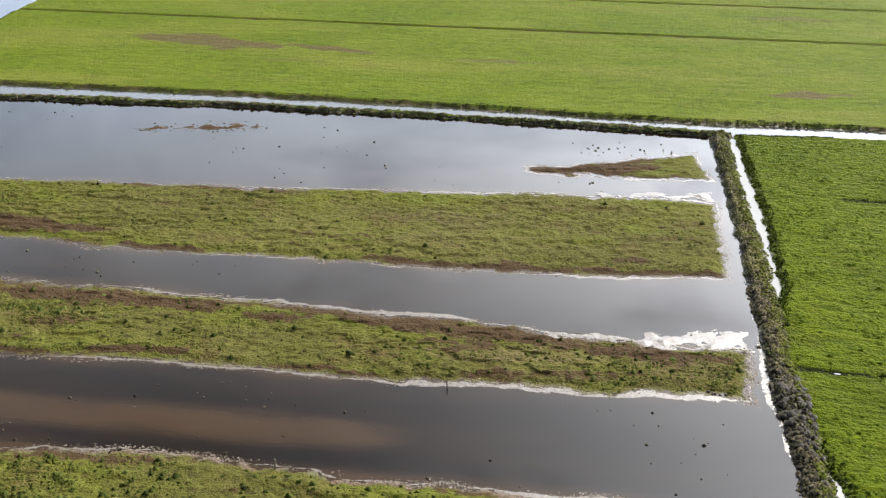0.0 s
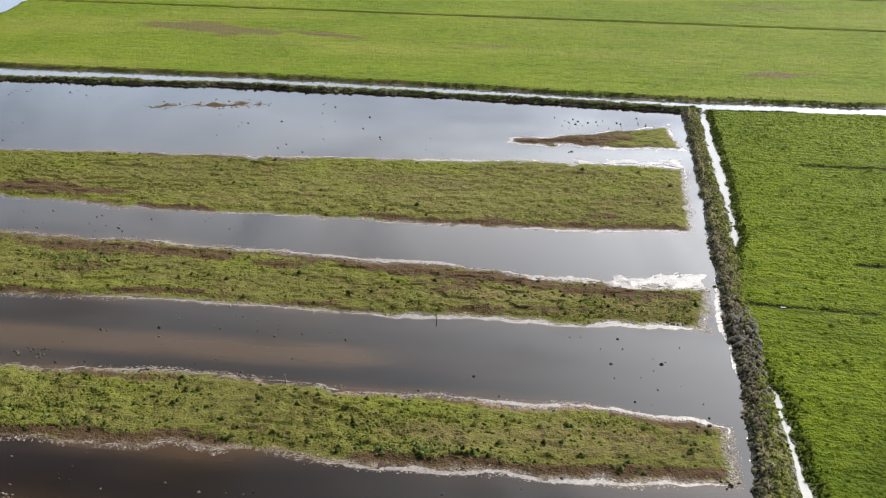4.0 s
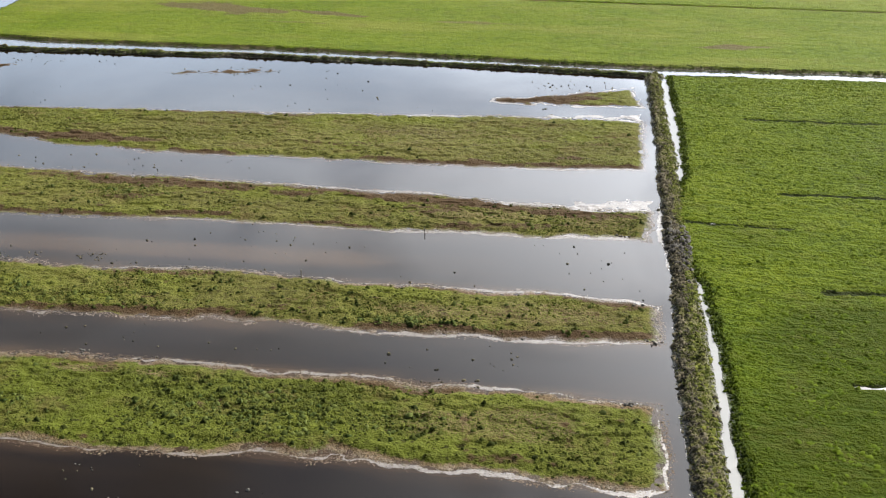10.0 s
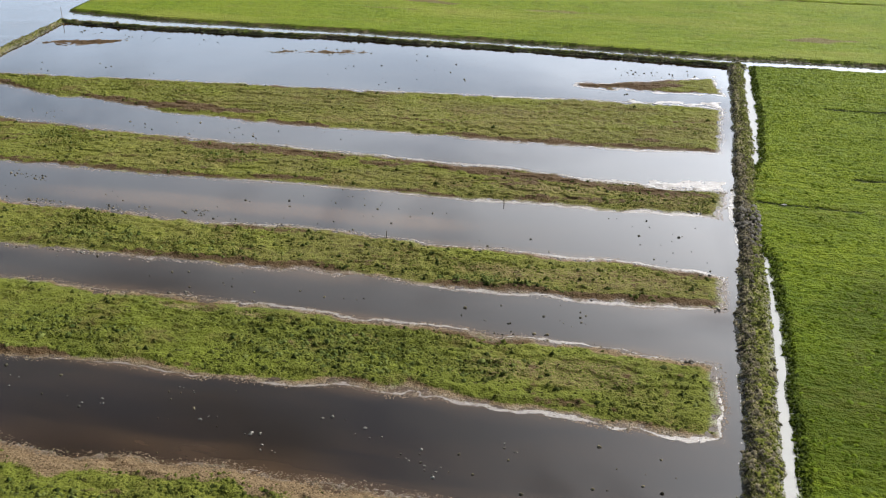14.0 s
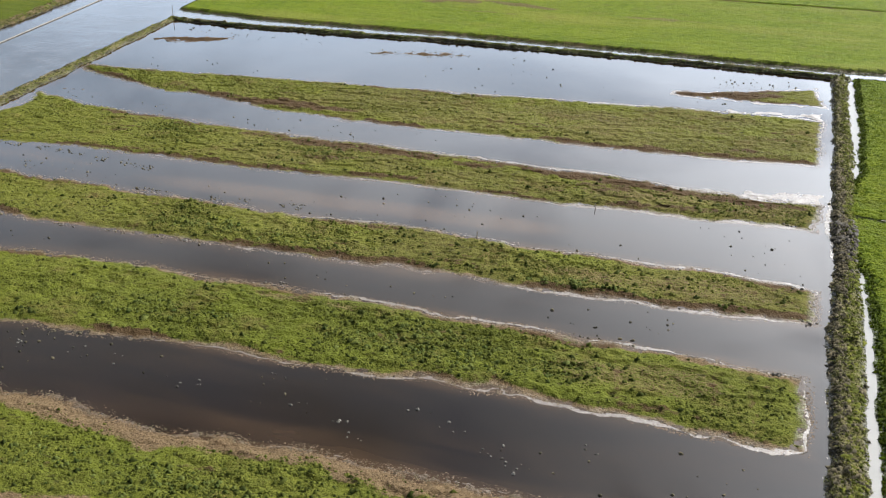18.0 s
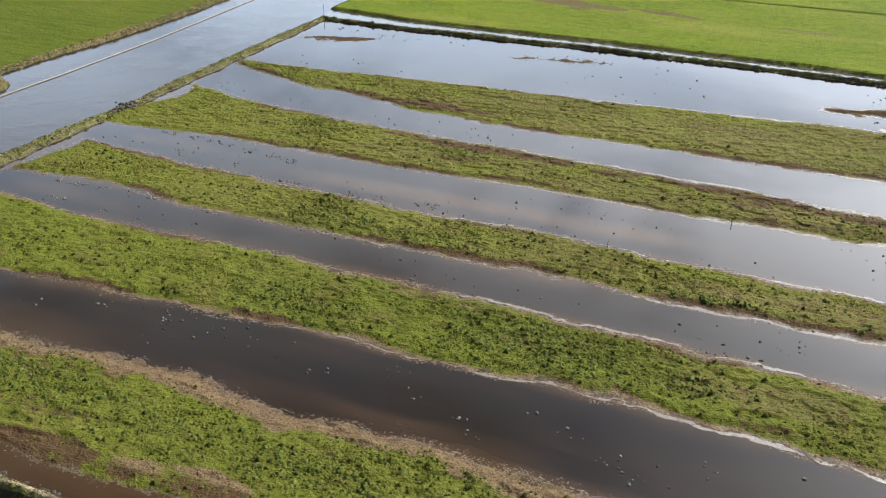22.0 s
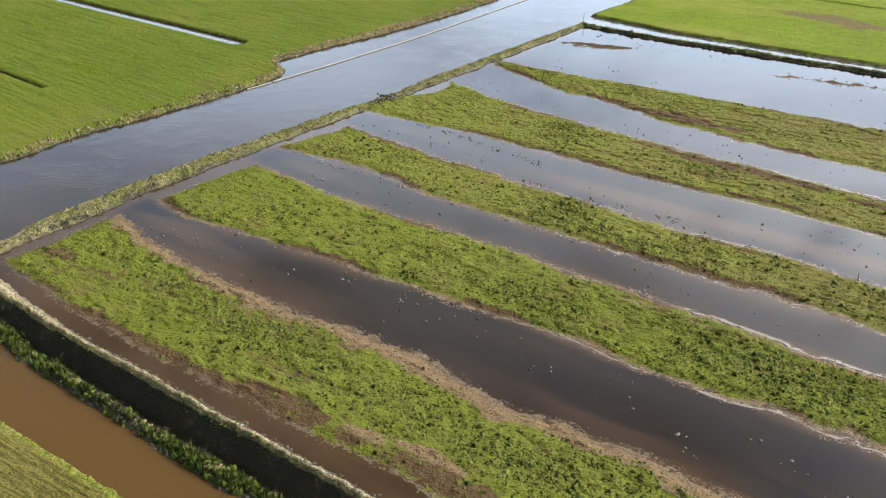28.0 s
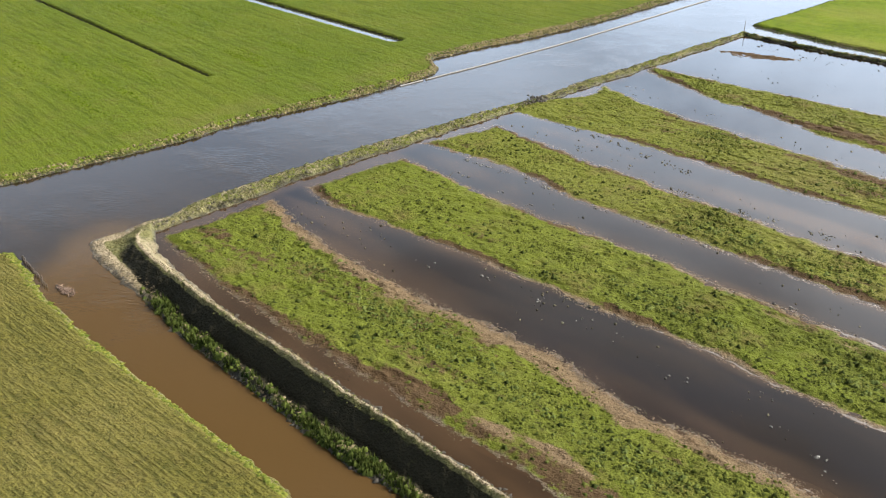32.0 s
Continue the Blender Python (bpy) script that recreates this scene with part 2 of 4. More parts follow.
# base colour paled to add to the white of the sun glitter
GLITTER_DITCH = water_material("glitter_paled_water", (0.10, 0.10, 0.095), (0.13, 0.125, 0.11), 0.03, 2.2, 0.45)
GLITTER_DITCH.node_tree.nodes["Principled BSDF"].inputs["Specular IOR Level"].default_value = 1.0
def froth_material(name, cover):
    """Wet silt and froth: tan and dull by itself, glittering towards the sun."""
    f = Shader(name, 0.40, 0.9)
    grain = f.noise(3.5, 4, 0.7)
    f.set("Base Color", f.mix(f.ramp(grain, 0.35, 0.65), (0.050, 0.039, 0.030), (0.135, 0.112, 0.092)))
    f.set("Roughness", f.math("ADD", 0.34, f.math("MULTIPLY", grain, 0.22)))
    f.bump(grain, 1.0, 0.05)
    if cover == "wet":
        share = f.math("SUBTRACT", 1.2, f.math("MULTIPLY", f.attr("wet"), 1.5))
    else:
        share = f.attr(cover)
    f.set("Alpha", f.ramp(f.math("ADD", share, f.math("MULTIPLY", f.math("SUBTRACT", f.noise(2.6, 4, 0.75, (1.8, 1.0, 1.0), -8), 0.5), 3.4)), 0.30, 0.48))
    return f.mat


FROTH = froth_material("wet_froth", "cover")
WET_SILT = froth_material("wet_silt", "wet")
DITCH = water_material("ditch_water", (0.05, 0.05, 0.045), (0.09, 0.085, 0.07), 0.01, 1.2, 0.10)
WOOD = plain("weathered_wood", (0.16, 0.13, 0.10), 0.85)
DARK_WOOD = plain("wet_wood", (0.06, 0.048, 0.036), 0.7)
WET_PEAT = plain("wet_peat", (0.035, 0.030, 0.022), 0.8)
PIPE = plain("faded_pipe", (0.145, 0.138, 0.125), 0.7)
TUFT = leafy("tussock_leaf", (0.026, 0.034, 0.006), (0.076, 0.084, 0.016))
DOCK = leafy("dock_leaf", (0.028, 0.041, 0.009), (0.078, 0.092, 0.024), 0.8)
FIELD_TUFT = leafy("meadow_leaf", (0.034, 0.054, 0.004), (0.070, 0.096, 0.006))
BANK_GREEN = leafy("rank_leaf", (0.012, 0.020, 0.004), (0.070, 0.086, 0.018))
FOAM = leafy("pale_scum", (0.065, 0.052, 0.042), (0.235, 0.200, 0.175))
LITTER = leafy("brown_litter", (0.040, 0.028, 0.019), (0.160, 0.122, 0.090))
PALE_SPECK = leafy("pale_speck", (0.030, 0.029, 0.024), (0.20, 0.19, 0.17))
STRAW = leafy("matted_straw", (0.044, 0.031, 0.018), (0.165, 0.117, 0.072))
CLOD = leafy("peat_clod", (0.030, 0.028, 0.020), (0.125, 0.108, 0.070))
REED = leafy("dry_reed", (0.070, 0.056, 0.031), (0.165, 0.130, 0.080))
EDGE_GREEN = leafy("edge_leaf", (0.026, 0.030, 0.008), (0.110, 0.100, 0.036))
FRINGE = leafy("fringe_leaf", (0.040, 0.056, 0.008), (0.125, 0.130, 0.026))
SHADE_LEAF = leafy("shaded_leaf", (0.012, 0.020, 0.003), (0.042, 0.058, 0.006))
DIKE_GREEN = leafy("dike_leaf", (0.036, 0.046, 0.008), (0.105, 0.112, 0.022))
RUSH = leafy("rush_leaf", (0.016, 0.022, 0.005), (0.050, 0.058, 0.012))
BANK_TUFT = leafy("bank_leaf", (0.026, 0.040, 0.008), (0.125, 0.120, 0.040))


# ---- land ----
def hashed(i, j, seed):
    h = (i.astype(np.int64) * 374761393 + j.astype(np.int64) * 668265263 + seed * 1442695041) & 0x7FFFFFFF
    h = ((h ^ (h >> 13)) * 1274126177) & 0x7FFFFFFF
    return ((h ^ (h >> 16)) & 0xFFFF) / 65535.0


def lump(x, y, scale, seed=0):
    """Value noise, 0 to 1, with lumps of about scale metres."""
    x, y = np.asarray(x, float) / scale, np.asarray(y, float) / scale
    i, j = np.floor(x), np.floor(y)
    u, v = x - i, y - j
    u, v = u * u * (3 - 2 * u), v * v * (3 - 2 * v)
    a, b, c, d = (hashed(i + p, j + q, seed) for p, q in ((0, 0), (1, 0), (0, 1), (1, 1)))
    return (a * (1 - u) + b * u) * (1 - v) + (c * (1 - u) + d * u) * v


def rough(x, y, scale, seed=0, octaves=3):
    """Fractal noise about 0, -0.5 to 0.5."""
    total, weight = 0, 0
    for k in range(octaves):
        total, weight = total + lump(x, y, scale / 2**k, seed + 7 * k) / 2**k, weight + 1 / 2**k
    return total / weight - 0.5


def smooth(d, a, b):
    s = np.clip((d - a) / (b - a), 0, 1)
    return s * s * (3 - 2 * s)


def line(*pairs):
    """A function through the given (at, value) pairs, eased at the bends."""
    xs, ys = np.array(pairs, float).T
    if xs[0] > xs[-1]:
        xs, ys = xs[::-1], ys[::-1]

    def value(u):
        u = np.asarray(u, float)
        ext = lambda w: np.interp(w, xs, ys) + np.where(w < xs[0], (w - xs[0]) * (ys[1] - ys[0]) / (xs[1] - xs[0]), 0) + np.where(w > xs[-1], (w - xs[-1]) * (ys[-1] - ys[-2]) / (xs[-1] - xs[-2]), 0)
        return sum(ext(u + s) for s in (-2.5, -1.2, 0, 1.2, 2.5)) / 5

    return value


def sheet(name, X, Y, Z, material, keep=None, **attrs):
    """A mesh from a grid of places; faces are kept where keep is true at any corner."""
    nu, nv = X.shape
    index = np.arange(nu * nv).reshape(nu, nv)
    quads = np.stack([index[:-1, :-1], index[1:, :-1], index[1:, 1:], index[:-1, 1:]], -1).reshape(-1, 4)
    verts = np.stack([X, Y, Z], -1).reshape(-1, 3)
    if keep is not None:
        quads = quads[keep.ravel()[quads].any(1)]
    used = np.unique(quads)
    again = np.zeros(nu * nv, int)
    again[used] = np.arange(len(used))
    quads, verts = again[quads], verts[used]
    a, b, c = verts[quads[0, 0]], verts[quads[0, 1]], verts[quads[0, 2]]
    if np.cross(b - a, c - a)[2] < 0:
        quads = quads[:, ::-1]
    me = bpy.data.meshes.new(name)
    me.vertices.add(len(verts))
    me.vertices.foreach_set("co", verts.astype(np.float32).ravel())
    me.loops.add(quads.size)
    me.loops.foreach_set("vertex_index", quads.astype(np.int32).ravel())
    me.polygons.add(len(quads))
    me.polygons.foreach_set("loop_start", np.arange(0, quads.size, 4, dtype=np.int32))
    me.polygons.foreach_set("use_smooth", np.ones(len(quads), bool))
    me.update(calc_edges=True)
    for key, values in attrs.items():
        me.attributes.new(key, "FLOAT", "POINT").data.foreach_set("value", np.asarray(values, np.float32).ravel()[used])
    me.materials.append(material)
    return new(name, me)


def spread(a, b, fine, grow_from=None, grow=1.08):
    """Steps from a to b, of size fine, and growing past grow_from."""
    out, step = [a], fine
    while out[-1] < b:
        if grow_from is not None and out[-1] > grow_from:
            step *= grow
        out.append(out[-1] + step)
    return np.array(out)


def patch_mask(x, y, patches):
    """0 to 1 inside oval patches (x, y, half length, half width, turn in degrees, strength)."""
    m = np.zeros_like(x)
    for px, py, rx, ry, turn, strength in patches:
        c, s = math.cos(radians(turn)), math.sin(radians(turn))
        u, v = ((x - px) * c + (y - py) * s) / rx, ((y - py) * c - (x - px) * s) / ry
        streak = rough(u * rx * 0.22, v * ry, max(min(rx, ry) * 0.8, 0.8), 31) + 0.5 * rough(x, y, min(rx, ry) * 1.5, 33)
        m = np.maximum(m, strength * np.clip(1.2 - np.sqrt(u * u + v * v) + 1.7 * streak, 0, 1))
    return m


LAND = {}


def land(name, material, west, east, near, far, height, step=0.3, shore=1.2, ragged=1.0, mud_near=0.8, mud_far=0.6, straw_far=0.0, straw_near=0.0,
         patches=(), seed=0, along="x", lumps=0.13, margin=1.5, us=None, vs=None, crest=None, flip=False, cuts=(), straws=(), mud_wash=0.0, straw_high=None, straw_wide=1.3, bare=None, grow=0.0, mud_at=0.0, fringe=0.0, edge_mud=0.32, pale=None, ranks=()):
    """Land between two edge lines; west and east are its ends as functions of the cross coordinate. along: the axis it runs along."""
    u = us if us is not None else np.arange(west(0.0) - 14, east(0.0) + 14, step)
    lo, hi = near(u), far(u)
    if vs is None:
        count = int(np.max(hi - lo + 2 * margin) / step) + 2
        t = np.linspace(0, 1, count)
        V = (lo - margin)[:, None] + (hi - lo + 2 * margin)[:, None] * t
    else:
        V = lo[:, None] - margin + vs[None, :]
    U = np.broadcast_to(u[:, None], V.shape)
    wig = ragged * (1.6 * rough(U, V, 7.0, seed) + 1.1 * rough(U, V, 2.2, seed + 3) + 0.35 * rough(U, V, 0.9, seed + 4, 2))
    wig2 = ragged * (1.6 * rough(U, V, 7.0, seed + 50) + 1.1 * rough(U, V, 2.2, seed + 53) + 0.35 * rough(U, V, 0.9, seed + 54, 2))
    dn, df = V - lo[:, None] + wig, hi[:, None] - V + wig2
    de = np.minimum(U - west(V), east(V) - U) + 0.7 * wig
    dn, df, de = dn + grow, df + grow, de + grow
    d = np.minimum(np.minimum(dn, df), de)
    W = -V if flip else V
    X, Y = (U, W) if along == "x" else (W, U)
    Z = -0.32 + 0.32 * smooth(d, -1.0, 0.0) + height * smooth(d, 0.0, shore)
    if crest is not None:
        Z = Z + crest(X, Y) * smooth(d, -0.2, 0.8)
    Z = Z + lumps * smooth(d, -0.3, 1.0) * (rough(X, Y, 2.4, seed + 9) + 2.4 * np.maximum(rough(X, Y, 1.0, seed + 11, 2) - 0.08, 0) + 0.8 * rough(X, Y, 0.7, seed + 13, 1))
    if fringe:
        Z = Z + fringe * np.exp(-(((d + 0.15) / 0.6) ** 2)) * (1.3 * rough(X, Y, 0.8, seed + 61, 2) + 0.5 * rough(X, Y, 3.0, seed + 63))
        poached = lump(X, Y, 9.0, seed + 69)
        Z = Z + smooth(d, 0.6, 1.8) * ((0.05 + 0.17 * poached) * smooth(rough(X * 0.55, Y, 1.0, seed + 65, 2), -0.09, 0.03) + 0.07 * rough(X * 0.6, Y, 0.7, seed + 67, 1))
    carved = np.zeros_like(Z)
    for ax, ay, bx, by, half, deep in cuts:
        t = np.clip(((X - ax) * (bx - ax) + (Y - ay) * (by - ay)) / ((bx - ax) ** 2 + (by - ay) ** 2), 0, 1)
        off = np.hypot(X - ax - t * (bx - ax), Y - ay - t * (by - ay)) - half + 0.4 * rough(X, Y, 2.0, 77)
        carved = np.maximum(carved, smooth(off, 0.35, -0.1))
        Z = Z - deep * smooth(off, 0.30, -0.20)
    edge = np.maximum(smooth(d, 1.6, -0.2), 1.6 * carved)
    near_band, far_band = (np.exp(-(((b + 1.8 * rough(X, Y, 4.0, seed + 17) - mud_at) / 0.9) ** 2)) for b in (dn, df))
    if mud_at:
        patchy = 0.25 + 1.1 * smooth(lump(X, Y, 11.0, seed + 71) + 0.5 * rough(X, Y, 3.0, seed + 73), 0.30, 0.75)
        near_band, far_band = near_band * patchy, far_band * patchy
    mud = np.maximum.reduce([mud_near * near_band, mud_far * far_band, (edge_mud if mud_at else 0.55) * edge, 0.55 * np.minimum(carved * 2, 1), patch_mask(X, Y, patches)])
    band = df + straw_wide * 1.3 * rough(X, Y, 9.0, seed + 21) + (2.5 if straw_wide > 1.5 else 1.4) * rough(X, Y, 2.5, seed + 23)
    straw = np.maximum.reduce([straw_far * smooth(band, straw_wide * 1.4 + 0.5, straw_wide - min(1.2, 0.9 * straw_wide)), straw_near * smooth(dn + 1.2 * rough(X, Y, 3.0, seed + 25), straw_wide + 0.7, straw_wide - 0.7), patch_mask(X, Y, straws)])
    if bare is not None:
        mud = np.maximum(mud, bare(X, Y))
    if pale is not None:
        straw = np.maximum(straw, pale(X, Y, d))
    if straw_high is not None:
        straw = np.maximum(straw, smooth(Z + 0.3 * rough(X, Y, 1.5, 3), straw_high - 0.25, straw_high + 0.1))
    mud = np.maximum(mud, mud_wash * smooth(0.7 * rough(X, Y, 14.0, seed + 27) + 1.0 * rough(X * 0.18, Y, 1.7, seed + 29), 0.04, 0.30))
    wet = smooth(d + 0.7 * rough(X, Y, 1.2, seed + 15), 0.7, 0.0)
    ob = sheet(name, X, Y, Z, material, Z > -0.30, mud=mud, straw=straw, wet=wet, rank=patch_mask(X, Y, ranks), lush=smooth(X + 30 * rough(X, Y, 12.0, seed + 33), -30, -85))
    LAND[name] = (X, Y, Z, d, mud, straw)
    return ob


def const(v):
    return lambda u: np.asarray(u, float) * 0 + v


# mud bed under everything, out to the horizon
bed = np.concatenate([-np.geomspace(4500, 20, 24), np.linspace(-15, 15, 3), np.geomspace(20, 4500, 24)])
BX, BY = np.meshgrid(bed, bed, indexing="ij")
tagged(sheet("ground", BX, BY + 60, BX * 0 - 0.33, BED_MUD, mud=BX * 0 + 0.5, straw=BX * 0, wet=BX * 0), "dark brown mud bed under the flooded polder", "ground", kind="structure")

east_end = line((122.3, 35.3), (100, 31.2), (84, 29.0), (76, 26.9), (58.5, 24.6), (51.5, 23.3), (40, 20.6), (28, 19.6), (0, 15.0))
strips = [
    dict(near=line((-100, 131.5), (-97, 129), (-81, 121), (-69, 118.5), (-54, 112), (-39, 108.5), (-25, 107), (-3, 103.5), (7, 102), (17, 101.2), (31, 100)),
         far=line((-100, 133.5), (-80, 131.3), (-61, 130.6), (-42, 128.8), (-22, 126.8), (9, 125), (35, 122.3)), west=const(-99.7),
         patches=((-53, 114.8, 13, 2.6, -8, 1.15), (-66, 118.2, 6, 1.4, -12, 0.9), (-46, 109.6, 8, 1.2, -8, 0.9), (22, 104, 3, 1.6, 0, 0.7)), straws=((5, 113, 40, 9, -7, 0.40),), mud_near=0.8, mud_far=0.6, straw_near=0.45, straw_far=0.3, straw_wide=0.5,
         label="long green pasture strip with brown mud at its flooded edge"),
    dict(near=line((-102, 90), (-78, 89), (-65, 87), (-47, 84.5), (-32, 83.6), (-20, 82), (-12, 80.3), (-2, 79), (6, 79.2), (11, 78), (20, 77.6), (27, 76)),
         far=line((-104, 117), (-99, 114), (-86, 108), (-74, 105), (-53, 100), (-33, 97), (-20, 94.5), (-8, 92), (3, 90), (10, 87.5), (19, 85.7), (29, 84.3)), west=line((85, -103.5), (98, -103), (108, -97), (114, -99.3)),
         patches=((-36, 95.2, 26, 2.4, -9, 1.1), (-4, 89.8, 14, 2.2, -13, 1.1), (9, 86.6, 8, 2.0, -12, 1.0), (20, 83.6, 8, 1.8, -8, 1.1), (-30, 84.5, 9, 1.2, -3, 0.7), (5, 80, 5, 1.2, 0, 0.6)), straws=((10, 83, 24, 4, -8, 0.45),), mud_near=0.5, mud_far=0.85, straw_near=0.4, straw_far=0.5, straw_wide=0.5,
         label="green pasture strip streaked with trampled brown mud, between pools"),
    dict(near=line((-102, 66.5), (-81, 65.5), (-66, 61.5), (-51, 60), (-36, 58.3), (-20, 57), (-10, 55), (-2, 54.3), (6, 53.3), (14, 52.4), (23, 51.5)),
         far=line((-99, 80.7), (-78, 76), (-58, 72.5), (-47, 70.2), (-34, 68.4), (-21, 67), (-11, 65), (-1, 63.4), (9, 62), (17, 60.4), (25, 58.5)), west=line((65, -101.5), (80, -98.6)),
         straws=((12, 56.5, 22, 5, -7, 0.45),), patches=((18.4, 56.8, 0.6, 3.4, 0, 0.42), (15.3, 55.5, 0.7, 3.0, 0, 0.42), (9, 57, 1.6, 3.0, 0, 0.4)), mud_near=0.75, mud_far=0.55, straw_near=0.75, straw_far=0.75, straw_wide=0.45,
         label="narrow green pasture strip with dark tussocks between two pools"),
    dict(near=line((-101, 40.5), (-96, 38.8), (-92, 38), (-78, 38), (-63, 37.3), (-50, 36.8), (-38, 36), (-25, 34.6), (-14, 33.8), (-5, 33), (2, 31.6), (9, 30.3), (20, 28.2)),
         far=line((-99, 58.2), (-82, 54.5), (-70, 53), (-59, 52), (-47, 50.8), (-33, 48.4), (-20, 46.8), (-10, 45), (-2, 43.9), (5, 42.4), (13, 41), (20, 39.8)), west=line((37, -100.5), (58, -98.8)),
         straws=((8, 36.5, 20, 6, -8, 0.45), (-30, 46.5, 12, 1.5, -8, 0.5)), patches=((16.0, 34.5, 0.7, 5.5, 0, 0.42), (12.8, 35.5, 0.7, 5.0, 0, 0.5), (4.1, 36.5, 0.7, 5.0, 0, 0.5), (8, 32, 6, 1.0, -8, 0.5)), mud_near=0.85, mud_far=0.6, straw_near=0.85, straw_far=0.9, straw_wide=0.65,
         label="wide green pasture strip with tufted weeds, between two pools"),
    dict(near=line((-101, 16.5), (-91, 14), (-80, 12.2), (-70, 11), (-60, 9.8), (-49, 8.8), (-35, 7.5), (0, 4), (20, 2)),
         far=line((-101, 33.4), (-97, 32.2), (-91, 29.8), (-75, 26.1), (-61, 24.9), (-50, 24.6), (-43, 23.6), (-34, 21.0), (-28, 21), (-21, 20.4), (-14, 19.4), (-6, 18), (20, 14)), west=line((15, -100.5), (34, -100.2)),
         patches=((-50, 10.5, 12, 1.9, -6, 0.75), (-30, 8.5, 14, 2.2, -6, 0.7), (-96.3, 20.8, 3.6, 2.2, 0, 0.6)), straws=((-36, 11, 7, 1.0, -6, 0.8), (-42, 10.4, 3, 1.2, -6, 0.7)), mud_near=0.8, mud_far=0.3, straw_far=0.95, straw_near=0.1, straw_wide=2.4, edge_mud=0.7,
         label="green pasture strip with a pale straw margin along the water"),
]
for k, s in enumerate(strips):
    label = s.pop("label")
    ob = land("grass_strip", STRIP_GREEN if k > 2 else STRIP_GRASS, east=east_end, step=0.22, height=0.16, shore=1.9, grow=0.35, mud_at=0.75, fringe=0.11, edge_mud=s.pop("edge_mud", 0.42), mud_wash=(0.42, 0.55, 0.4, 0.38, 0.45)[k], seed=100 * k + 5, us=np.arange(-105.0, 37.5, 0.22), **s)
    LAND[f"strip{k}"] = LAND.pop("grass_strip")
    tagged(ob, label, "grass strip", "flooded pasture strips", "structure")

# mud islets in the far pool
for k, (x0, x1, lo, hi, patches) in enumerate((
        (12, 37, line((10, 134.5), (22, 132), (37, 130.3)), line((10, 135), (22, 137), (37, 141.5)), ((20, 134.6, 12, 2.4, 4, 1.3), (28, 138.2, 8, 2.0, 20, 1.1))),
        (-98, -80, line((-98, 155.6), (-88, 154.6), (-80, 158.0)), line((-98, 157.5), (-91, 161.0), (-80, 160.2)), ((-90, 158, 14, 6, 0, 1.3),)),
        (-48, -27, line((-48, 152.2), (-27, 152.4)), line((-48, 153.9), (-36, 156.6), (-27, 154.6)), ((-37, 154, 12, 4, 0, 1.2),)),
        (-98, -90, line((-98, 115.6), (-90, 115.9)), line((-98, 117.2), (-90, 117.8)), ((-94, 116.5, 7, 3, 0, 1.2),)))):
    ob = land("mud_islet", STRIP_GRASS, const(x0), const(x1), lo, hi, 0.03 if k else 0.15, 0.22, 1.5, 2.6 if k else 1.8, 0.9, 0.8, fringe=(0.2, 0.24, 0.13, 0.24)[k], grow=(-0.3, -0.45, -1.2, -0.4)[k], patches=patches, seed=900 + k * 37, us=np.arange(x0 - 3.0, x1 + 3.0, 0.22))
    LAND[f"islet{k}"] = LAND.pop("mud_islet")
    tagged(ob, "low mud islet with sparse grass, just above the water", "islet", "mud islets", "structure")

# pale silt at the waterline; the second sheet imitates sun glare on ruffled water
for x0, x1, lo, hi in ((6, 30.5, line((4, 88.2), (20, 84.9), (31, 83.6)), line((4, 89.2), (14, 87.7), (20, 87.3), (24, 88.0), (31, 88.2))),
                       (0, 36, line((-2, 125.6), (14, 124.2), (36, 122.2)), line((-2, 126.0), (14, 126.0), (25, 126.4), (36, 125.8)))):
    ob = land("silt_glare_flat", WET_SILT, const(x0), const(x1), lo, hi, 0.02, 0.22, 1.5, 2.2, 0, 0, fringe=0.26, grow=-0.1, edge_mud=0.0, seed=1300 + int(x1), us=np.arange(x0 - 2.0, x1 + 2.0, 0.22), lumps=0.05)
    tagged(ob, "pale wet sheet of silt and imitated sun glare beside the strip", "silt flat", "silt flats", "structure")

# dikes round the flooded plot
north_edge = line((-101, 173.8), (-76, 169), (-37, 164.6), (1, 158), (32, 151), (41, 149))
far_field_edge = line((-104, 185.5), (-80, 178.3), (-33, 171), (11, 162.3), (42, 155.2), (70, 151.6), (150, 141))
ob = land("dike_north", DIKE_GRASS, const(-102.0), const(45.0), north_edge, lambda u: north_edge(u) + 2.3, 0.55, 0.3, 0.9, 0.6, 0.7, 0.7, seed=41, us=np.arange(-104, 47, 0.3), lumps=0.3)
tagged(ob, "low dark earth bank between the flooded plot and the ditch", "dike", kind="structure")
west_in = line((10, -102.3), (21, -103.2), (44, -103.6), (64, -103.3), (85, -102.4), (98, -101.6), (117, -101.2), (136, -100.6), (174, -99.8))
west_out = line((10, -106.0), (19, -106.0), (27, -107.6), (49, -107.6), (65, -107), (84, -105.3), (97, -104.2), (118, -104), (148, -103), (176, -101.8))
ob = land("dike_west", DIKE_GRASS, const(15.5), const(176.5), west_out, west_in, 0.6, 0.28, 1.1, 0.7, 0.35, 0.55, seed=57, us=np.arange(7.0, 178.5, 0.28), along="y", lumps=0.25, straw_near=0.8, straw_far=0.3, straw_wide=1.4, straws=((-105.4, 50, 1.8, 60, 0, 0.45),),
          patches=((-103, 96, 2.0, 5, 0, 0.9),))
tagged(ob, "grassy earth dike with pale straw along the canal", "dike", kind="structure")
pool_east = line((0, 16.6), (31, 22), (37, 23), (44, 24), (51, 25), (60, 27), (71, 29), (84, 31), (99, 33.3), (122, 37), (149, 41.2))
